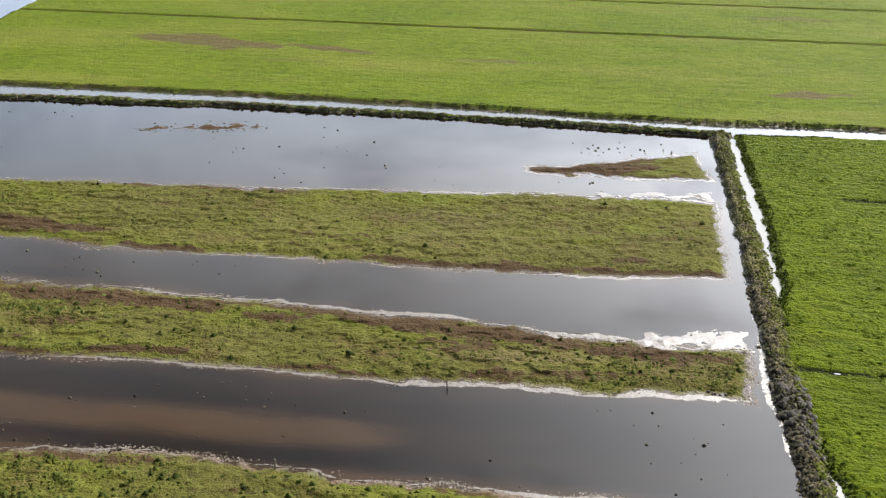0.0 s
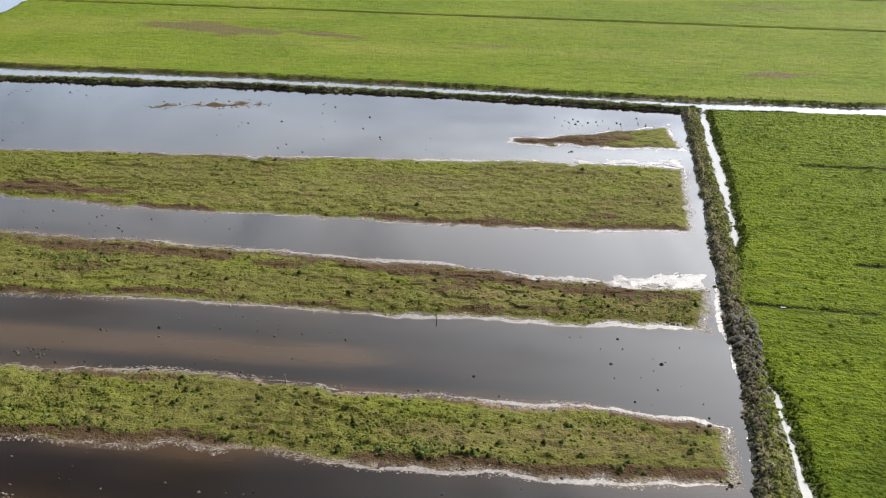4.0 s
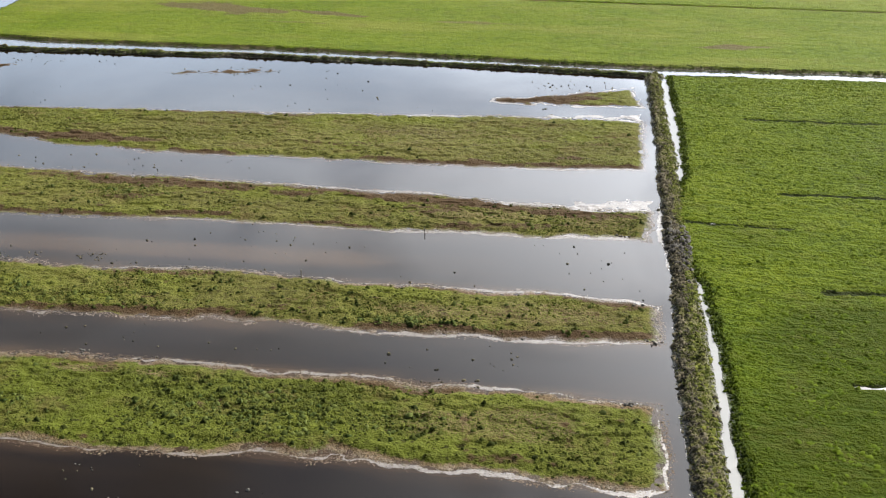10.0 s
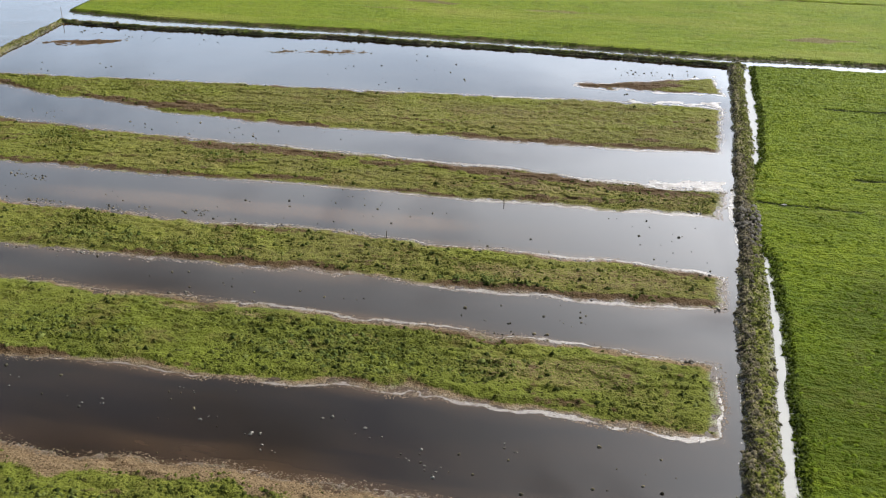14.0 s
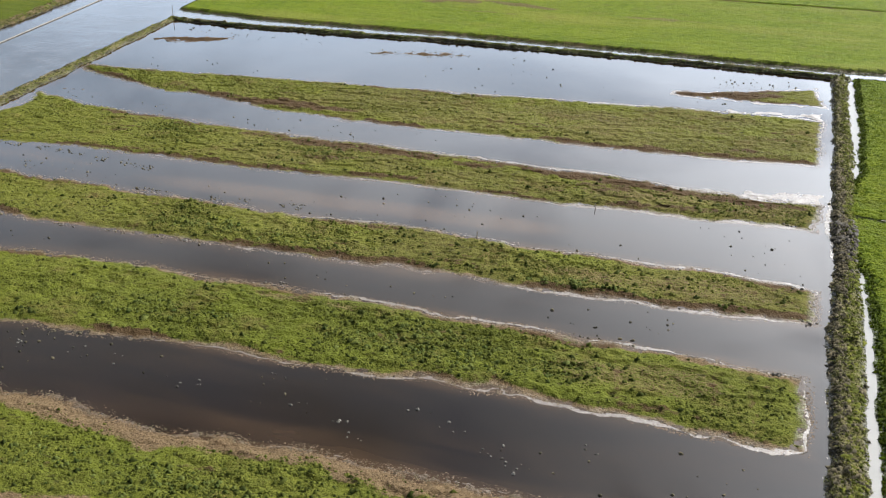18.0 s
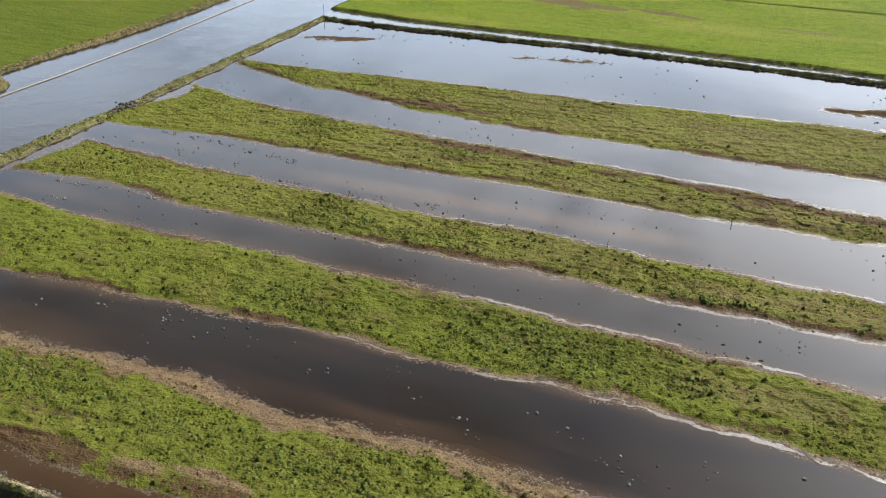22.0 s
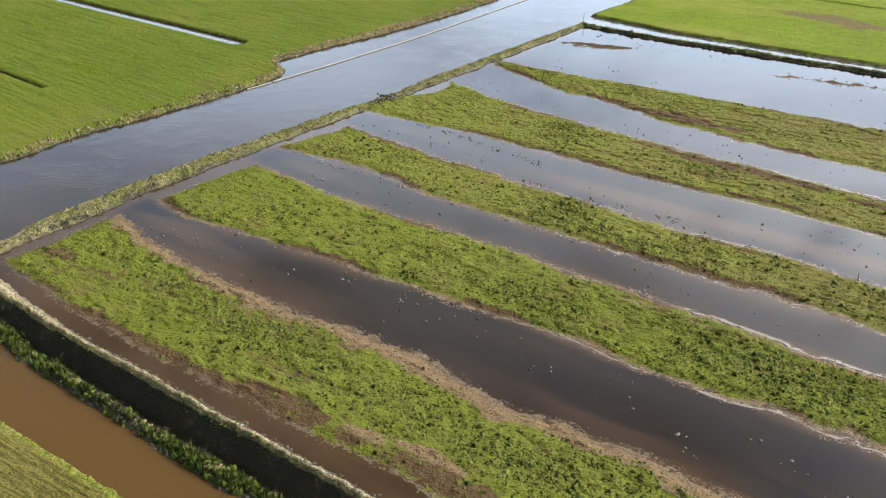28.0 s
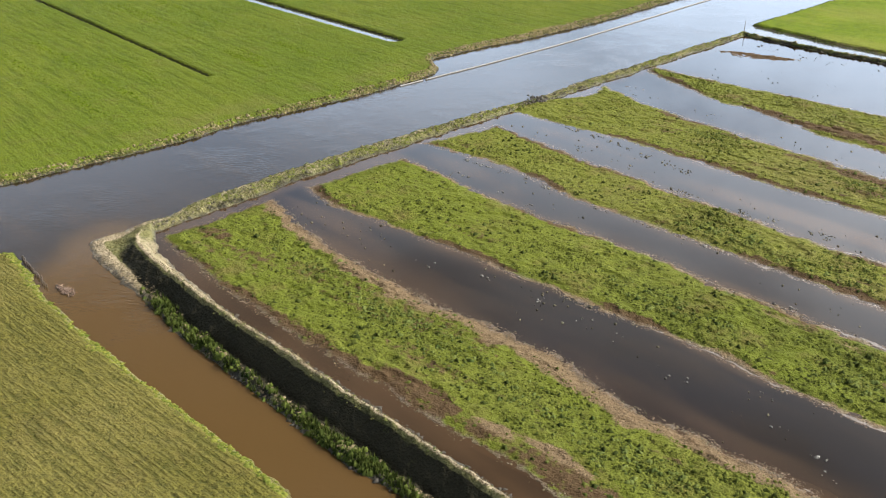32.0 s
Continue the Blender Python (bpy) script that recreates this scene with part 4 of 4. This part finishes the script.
for k, count in ((3, 3500), (4, 15000)):
    pts = sow(f"strip{k}", count, lambda X, Y, Z, d, mud, straw: smooth(straw, 0.35, 0.8) * (0.25 + lump(X, Y, 1.6, 447)) * smooth(d, -0.2, 0.4), floor=-0.05)
    tagged(mounds("straw_litter", pts, (0.03, 0.15), 0.06, STRAW, 8), "matted tan straw and dead stems on the margin of the strip", "straw", "litter along the shores", "stuff")
pts = sow("islet0", 1200, lambda X, Y, Z, d, mud, straw: np.exp(-(((d + 0.5) / 0.6) ** 2)), floor=-0.30)
pts[:, 2] = np.maximum(pts[:, 2], 0.0)
tagged(mounds("washed_scum", pts, (0.03, 0.17), 0.03, FOAM, 6), "pale scum and straw bits round the mud islet", "scum", "scum along the shores", "stuff")
pts = sow("field_east", 16000, lambda X, Y, Z, d, mud, straw: (0.05 + clumpy(X * 0.5, Y, 3, 260)) * np.where(X > 26, 1, 0), (20, 85, 10, 152))
tagged(mounds("meadow_tussocks", pts, (0.08, 0.42), 0.22, FIELD_TUFT, 8), "lush green grass tussocks over the meadow", "tussocks", kind="stuff")
# darker leaves hold the shaded fringe along the ditch in their colour
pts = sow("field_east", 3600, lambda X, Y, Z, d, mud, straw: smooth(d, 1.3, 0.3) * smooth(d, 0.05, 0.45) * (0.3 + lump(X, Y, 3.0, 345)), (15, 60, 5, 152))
tagged(mounds("ditch_grass", pts, (0.08, 0.32), 0.28, SHADE_LEAF, 10), "grass overhanging the field ditch, its shade put in the leaf colour", "grass", kind="stuff")
pts = sow("field_east", 1600, lambda X, Y, Z, d, mud, straw: smooth(d, 1.5, 0.2), (15, 60, 5, 152))
tagged(blades("ditch_grass", pts, 0.25, 0.2, FIELD_TUFT), "long green grass along the field ditch", "grass", kind="stuff")
for key, count, mat, hh, label in (("dike_north", 3200, BANK_GREEN, 0.11, "dark rank grass on the bank"), ("dike_west", 2600, BANK_TUFT, 0.10, "rough grass and straw on the dike"), ("dike_east", 4200, BANK_TUFT, 0.12, "rough grass over the clods of the dike")):
    pts = sow(key, count, lambda X, Y, Z, d, mud, straw: (0.15 + clumpy(X, Y, 3, 300)) * smooth(d, -0.2, 0.5))
    tagged((mounds("dike_grass", pts, (0.12, 0.55), hh, mat, 9) if key == "dike_north" else blades("dike_grass", pts, 0.26, hh, mat, 8, 0.05)), label, "grass", "grass on the dikes", "stuff")
    pts = sow(key, int(count * (1.2 if key == "dike_east" else 0.7)), lambda X, Y, Z, d, mud, straw: (0.1 + clumpy(X, Y, 3, 320)) * smooth(d, -0.2, 0.4) * np.where((key == "dike_east") & ((X > (pool_east(Y) + dike_out(Y)) / 2) | (Y > 98)), 0.15, 1.0))
    tagged(mounds("dike_clods", pts, (0.07, 0.36), 0.30, CLOD, 9), "lumpy turf clods on the dike", "clods", "clods on the dikes", "stuff")
pts = sow("dike_west", 2600, lambda X, Y, Z, d, mud, straw: smooth(d, 0.0, 0.7) * (0.1 + clumpy(X, Y, 4, 328)) * smooth(Y, 22, 34))
tagged(mounds("dike_grass", pts, (0.08, 0.34), 0.22, DIKE_GREEN, 9), "green turf tufts along the canal dike", "grass", "grass on the dikes", "stuff")
pts = sow("dike_east", 4200, lambda X, Y, Z, d, mud, straw: smooth(X - (0.6 * pool_east(Y) + 0.4 * dike_out(Y)), -0.2, 0.8) * smooth(d, -0.3, 0.3) * (0.2 + clumpy(X, Y, 3, 326)))
tagged(mounds("dike_grass", pts, (0.08, 0.36), 0.22, DIKE_GREEN, 9), "green grass along the ditch side of the dike", "grass", "grass on the dikes", "stuff")
pts = sow("dike_east", 260, lambda X, Y, Z, d, mud, straw: np.exp(-(((Y - 73) / 5.0) ** 2)) * smooth(d, -0.2, 0.5))
tagged(mounds("peat_lumps", pts, (0.14, 0.60), 0.42, WET_PEAT, 9), "large dark lumps of dug peat heaped on the dike", "clods", "clods on the dikes", "stuff")
pts = sow("dike_south", 3400, lambda X, Y, Z, d, mud, straw: smooth(Y - south_out(X), 1.9, 0.5) * (0.03 + clumpy(X, Y, 5, 340) ** 1.3) * smooth(X, -91, -76), (-108, 20, -12, 20))
tagged(mounds("bank_reeds", pts[:2300], (0.10, 0.42), 0.50, BANK_GREEN, 11), "dark green rank growth along the canal ledge", "reeds", kind="stuff")
tagged(blades("bank_reeds", pts[2300:], 0.35, 0.75, BANK_GREEN, 9, 0.05), "green reeds standing along the canal ledge", "reeds", kind="stuff")
pts = sow("dike_south", 800, lambda X, Y, Z, d, mud, straw: smooth(Y - south_out(X), 1.8, 1.0) * smooth(Y - south_out(X), 0.2, 0.7) * (0.05 + clumpy(X, Y, 4, 344)) * smooth(X, -100, -92), (-108, 20, -12, 20))
tagged(mounds("ledge_reeds", pts, (0.08, 0.30), 0.16, REED, 9), "broken tan stalks between the green growth of the ledge", "reeds", kind="stuff")
pts = sow("dike_south", 1500, lambda X, Y, Z, d, mud, straw: smooth(straw, 0.4, 0.8) * smooth(Z, 1.2, 1.8), (-108, 10, -12, 20))
tagged(blades("dike_straw", pts, 0.14, 0.08, REED, 8, 0.03), "pale dry straw along the crest of the dike", "straw", kind="stuff")
pts = sow("dike_south", 1800, lambda X, Y, Z, d, mud, straw: smooth(straw, 0.4, 0.8) * (X < -78) * (Z < 0.8), (-108, 10, -12, 20))
tagged(mounds("ledge_reeds", pts, (0.04, 0.17), 0.10, REED, 9), "flattened tan reeds along the ledge of the dike", "reeds", kind="stuff")
pts = sow("dike_south", 700, lambda X, Y, Z, d, mud, straw: smooth(Z, 1.7, 2.3) * (0.1 + clumpy(X, Y, 3, 355)), (-108, 10, -12, 20))
tagged(mounds("dike_grass", pts, (0.05, 0.18), 0.10, BANK_TUFT, 9), "short olive turf on the face of the dike", "grass", "grass on the dikes", "stuff")
# dark clumps at the waterline stand for the eroded edge and its shadow
for key, count, box in (("dike_south", 1300, (-108, -20, -12, 9)), ("field_west", 2400, (-150, -125, 5, 240))):
    pts = sow(key, count, lambda X, Y, Z, d, mud, straw: np.exp(-(((d - 0.05) / 0.22) ** 2)) * (0.25 + lump(X, Y, 2.5, 357)), box, -0.2)
    pts[:, 2] = np.clip(pts[:, 2], 0.0, 0.25)
    tagged(mounds("bank_peat_shadow", pts, (0.08, 0.34), 0.24, WET_PEAT, 8), "dark peat clumps for the eroded bank edge and its shadow", "bank", kind="stuff")
pts = sow("field_west", 8000, lambda X, Y, Z, d, mud, straw: smooth(d, 2.0, 0.3) * (0.1 + clumpy(X, Y, 4, 360)), (-150, -120, 5, 260))
tan = pts[(pts[:, 1] > 100) | (rng.random(len(pts)) < 0.45)]
tagged(mounds("bank_reeds", tan, (0.10, 0.40), 0.36, REED, 11), "dry tan reeds along the canal bank", "reeds", kind="stuff")
tagged(mounds("bank_grass", pts[len(pts) // 4:], (0.10, 0.40), 0.40, EDGE_GREEN, 11), "olive rank grass along the canal bank", "grass", kind="stuff")


def beside_trench(X, Y):
    """How far a place lies across from the line of the trench in the mown meadow."""
    return (X + 161) * 0.1804 + (Y - 67.6) * 0.9836


pts = sow("field_west", 3600, lambda X, Y, Z, d, mud, straw: sum(w * np.exp(-(((beside_trench(X, Y) - at + 1.5 * rough(X, Y, 20.0, 365)) / 1.0) ** 2)) for at, w in ((12, 1.0), (15, 0.6), (25, 0.5), (-10, 0.4), (-18, 0.5), (-27, 0.4))) * smooth(lump(X, Y, 14.0, 367), 0.3, 0.7) * smooth(X, -148, -154), (-300, -140, 10, 160))
tagged(mounds("meadow_tussocks", pts, (0.08, 0.34), 0.22, FIELD_TUFT, 9), "rows of darker grass tufts along the mown meadow", "tussocks", kind="stuff")
pts = sow("field_north", 4200, lambda X, Y, Z, d, mud, straw: smooth(d, 1.6, 0.2) * (0.1 + clumpy(X, Y, 4, 380)), (-106, 130, 130, 240))
tagged(mounds("bank_grass", pts, (0.10, 0.42), 0.20, BANK_GREEN, 9), "dark rank grass overhanging the far ditch", "grass", kind="stuff")
pts = sow("field_south", 3600, lambda X, Y, Z, d, mud, straw: smooth(d, 1.3, 0.1) * (0.1 + clumpy(X, Y, 5, 390)), (-114, -20, -60, 5))
tagged(mounds("bank_grass", pts, (0.08, 0.34), 0.22, FRINGE, 10), "yellow-green grass fringe on the canal bank", "grass", kind="stuff")

# ---- things on the water ----
def part(name, bm, material, parent=None, label=""):
    me = bpy.data.meshes.new(name)
    bm.to_mesh(me)
    bm.free()
    me.materials.append(material)
    ob = new(name, me)
    ob.parent = parent
    if label:
        ob["label"] = label
    return ob


def rod(a, b, r0, r1, sides=10, bm=None):
    """A tapered rod from a to b."""
    bm = bm or bmesh.new()
    a, b = Vector(a), Vector(b)
    m = Matrix.Translation((a + b) / 2) @ (b - a).to_track_quat("Z", "Y").to_matrix().to_4x4()
    bmesh.ops.create_cone(bm, cap_ends=True, segments=sides, radius1=r0, radius2=r1, depth=(b - a).length, matrix=m)
    for f in bm.faces:
        f.smooth = False
    return bm


boom = tagged(new("floating_boom"), "long pale floating boom of pipe lengths along the canal", "boom")
boom_line = line((95, -128.6), (112, -127.6), (140, -126.8), (175, -127.4), (215, -128.4), (330, -130))
for k in [-1.15] + list(range(34)):
    y0, y1 = 95.5 + 6 * k, 95.5 + 6 * k + 5.85
    part("pipe", rod((float(boom_line(y0)), y0, 0.06), (float(boom_line(y1)), y1, 0.06), 0.14, 0.14), PIPE, boom)
    part("coupling", rod((float(boom_line(y1)), y1 - 0.1, 0.06), (float(boom_line(y1 + 0.25)), y1 + 0.25, 0.06), 0.12, 0.12, 8), PIPE, boom)


def stake(x, y, z0, height, r, lean, label):
    ob = part("post", rod((x, y, z0), (x + lean, y, z0 + height), r, r * 0.85), WOOD)
    return tagged(ob, label, "post")


stake(-101.4, 176.6, -0.3, 3.2, 0.07, 0.06, "thin weathered wooden pole at the corner of the dike")
stake(0.4, 77.9, -0.3, 1.05, 0.06, -0.03, "dark reddish wooden post at the edge of the pool")
stake(-13.4, 65.9, -0.3, 1.3, 0.07, 0.03, "short dark wooden post standing in the floodwater")

debris = bmesh.new()
for k in range(110):
    x, y = -96.0 + random.gauss(0, 0.75), -0.1 + random.gauss(0, 0.32)
    t = random.gauss(-0.1, 0.45)
    l = random.uniform(0.15, 0.55)
    rod((x - l * math.cos(t), y - l * math.sin(t), random.uniform(-0.05, 0.12)), (x + l * math.cos(t), y + l * math.sin(t), random.uniform(0.0, 0.22)), 0.05, 0.025, 5, debris)
ob = part("brushwood", debris, plain("bleached_branch", (0.21, 0.145, 0.105), 0.8))
tagged(ob, "raft of pale broken branches caught at the canal bank", "brushwood")

# small clods standing in for the birds on the shallows
def shallows(count, x0, x1, south, north, seed):
    r = np.random.default_rng(seed)
    centre = r.uniform(x0, x1, (max(count // 5, 1), 1))
    x = np.clip((centre + r.normal(0, 3.5, (len(centre), 5))).ravel(), x0, x1)
    t = np.clip(np.repeat(r.uniform(0.1, 0.9, len(centre)), 5) + r.normal(0, 0.10, len(x)), 0.08, 0.92)
    return np.stack([x, south(x) + t * (north(x) - south(x)), x * 0 + 0.01], -1)


POOLS = ((strips[4]["far"], strips[3]["near"]), (strips[3]["far"], strips[2]["near"]), (strips[2]["far"], strips[1]["near"]), (strips[1]["far"], strips[0]["near"]), (strips[0]["far"], north_edge))
rows_of_specks = ((110, -96, 18, 0), (70, -97, 20, 1), (60, -97, -10, 2), (40, -30, 24, 2), (40, -95, 26, 3), (60, -90, 36, 4))
for k, (count, x0, x1, pool) in enumerate(rows_of_specks):
    tagged(domes("bird_and_clod_specks", shallows(count, x0, x1, *POOLS[pool], 400 + k), (0.06, 0.19), 0.8, CLOD, 6), "small grey-brown clods standing in for birds on the shallow water", "clods", "clods in the pools", "stuff")

# and closer drifts of them: pool, from x, to x, share of the way across at both, how wide, how many
drifts = ((1, -93, -74, 0.80, 0.86, 0.05, 70), (1, -74, -46, 0.90, 0.93, 0.04, 60), (1, -90, -70, 0.30, 0.22, 0.06, 26), (1, -45, -20, 0.16, 0.14, 0.05, 16),
          (2, -92, -62, 0.90, 0.60, 0.07, 110), (2, -62, -36, 0.06, 0.20, 0.06, 80), (2, -90, -70, 0.35, 0.25, 0.08, 20), (3, -96, -60, 0.25, 0.40, 0.14, 16), (4, 20, 34, 0.62, 0.72, 0.10, 30), (4, -96, -60, 0.85, 0.80, 0.06, 40))
for k, (pool, x0, x1, t0, t1, wide, count) in enumerate(drifts):
    r = np.random.default_rng(700 + k)
    knot = r.random(max(count // 4, 3))
    f = np.clip(np.repeat(knot, 4)[:count] + r.normal(0, 0.012, len(np.repeat(knot, 4)[:count])), 0, 1)
    x = x0 + f * (x1 - x0)
    share = t0 + f * (t1 - t0) + wide * r.normal(0, 0.5, len(f))
    y = POOLS[pool][0](x) + share * (POOLS[pool][1](x) - POOLS[pool][0](x))
    tagged(domes("bird_and_clod_specks", np.stack([x, y, 0 * x + 0.01], -1), (0.06, 0.18), 0.7, CLOD if pool > 1 else PALE_SPECK, 7), "drift of dark clods standing in for birds on the shallow water", "clods", "clods in the pools", "stuff")
pts = sow("islet2", 130, lambda X, Y, Z, d, mud, straw: smooth(d, -2.5, -0.3), (-52, -24, 149, 160), -1.0)
pts[:, 2] = 0.01
tagged(domes("bird_and_clod_specks", pts, (0.06, 0.20), 0.4, CLOD, 7), "loose brown turf clods round a sunken mud bank", "clods", "clods in the pools", "stuff")
# knots of bird stand-ins: x, y, how many
knots = ((-54.6, 33.3, 6), (-47.7, 33.0, 5), (-42.9, 31.9, 3), (-27.8, 31.5, 4), (-35, 29, 6), (-20.2, 25.5, 5), (-17.7, 24.3, 4), (-12.2, 28.6, 3), (-5.7, 23.4, 6), (-4.1, 22.0, 7), (-24, 28, 3), (-9, 26.5, 4), (-62, 34, 3), (-70, 32, 4), (2, 25, 4))
corners = ((18.9, 40.0, 5), (18.6, 38.4, 5), (22.9, 51.6, 5), (23.2, 50.8, 4), (25.2, 77.0, 4), (23.9, 76.9, 3), (23.4, 59.3, 3))
r = np.random.default_rng(770)
spots = np.array([(x + r.normal(0, 0.35), y + r.normal(0, 0.35), 0.02) for x, y, n in corners for q in range(n)])
tagged(domes("corner_clods", spots, (0.12, 0.32), 0.7, WET_PEAT, 7), "dark peat clods fallen off the corners of the strips", "clods", "clods in the pools", "stuff")
r = np.random.default_rng(760)
spots = np.array([(x + r.normal(0, 0.8), y + r.normal(0, 0.6), 0.01) for x, y, n in knots for q in range(n)])
tagged(domes("bird_and_clod_specks", spots, (0.07, 0.18), 0.7, PALE_SPECK, 7), "small knots of pale clods standing in for birds on the dark water", "clods", "clods in the pools", "stuff")

# row of stakes holding the corner of the canal bank
revetment = tagged(new("bank_revetment"), "row of short dark wooden stakes along the canal bank corner", "revetment")
for k in range(18):
    x = -108.2 + 0.56 * k + random.uniform(-0.1, 0.1)
    y = -float(south_edge(x)) + 0.75 + random.uniform(-0.12, 0.12)
    part("stake", rod((x, y, -0.35), (x + random.uniform(-0.05, 0.05), y, random.uniform(0.30, 0.55)), 0.10, 0.09, 7), DARK_WOOD, revetment)

# dug-out heap of peat on the canal dike
heap_at = np.stack([-102.6 + rng.normal(0, 0.8, 90), 97.4 + rng.normal(0, 1.6, 90), rng.uniform(0.4, 0.95, 90)], -1)
heap_at[:, 2] -= 0.25 * np.abs(heap_at[:, 1] - 97.4)
tagged(mounds("peat_heap", heap_at, (0.2, 0.5), 0.45, WET_PEAT), "dark heap of dug peat lumps on the grassy dike", "heap", kind="stuff")

# small puddles in the hoof-worn meadow
for x, y, l, slim, z in ((36.3, 79.5, 0.35, 0.4, 0.50),):
    bm = bmesh.new()
    ring = [bm.verts.new((x + l * math.cos(a) * random.uniform(0.8, 1.1), y + slim * l * math.sin(a) * random.uniform(0.8, 1.1) - 0.08 * l * math.cos(a), z)) for a in (2 * math.pi * k / 14 for k in range(14))]
    bm.faces.new(ring)
    bmesh.ops.recalc_face_normals(bm, faces=bm.faces[:])
    if bm.faces[:][0].normal.z < 0:
        bmesh.ops.reverse_faces(bm, faces=bm.faces[:])
    tagged(part("puddle", bm, GLITTER_DITCH), "small bright puddle in the lush meadow grass", "puddle", "puddles in the meadow", "structure")
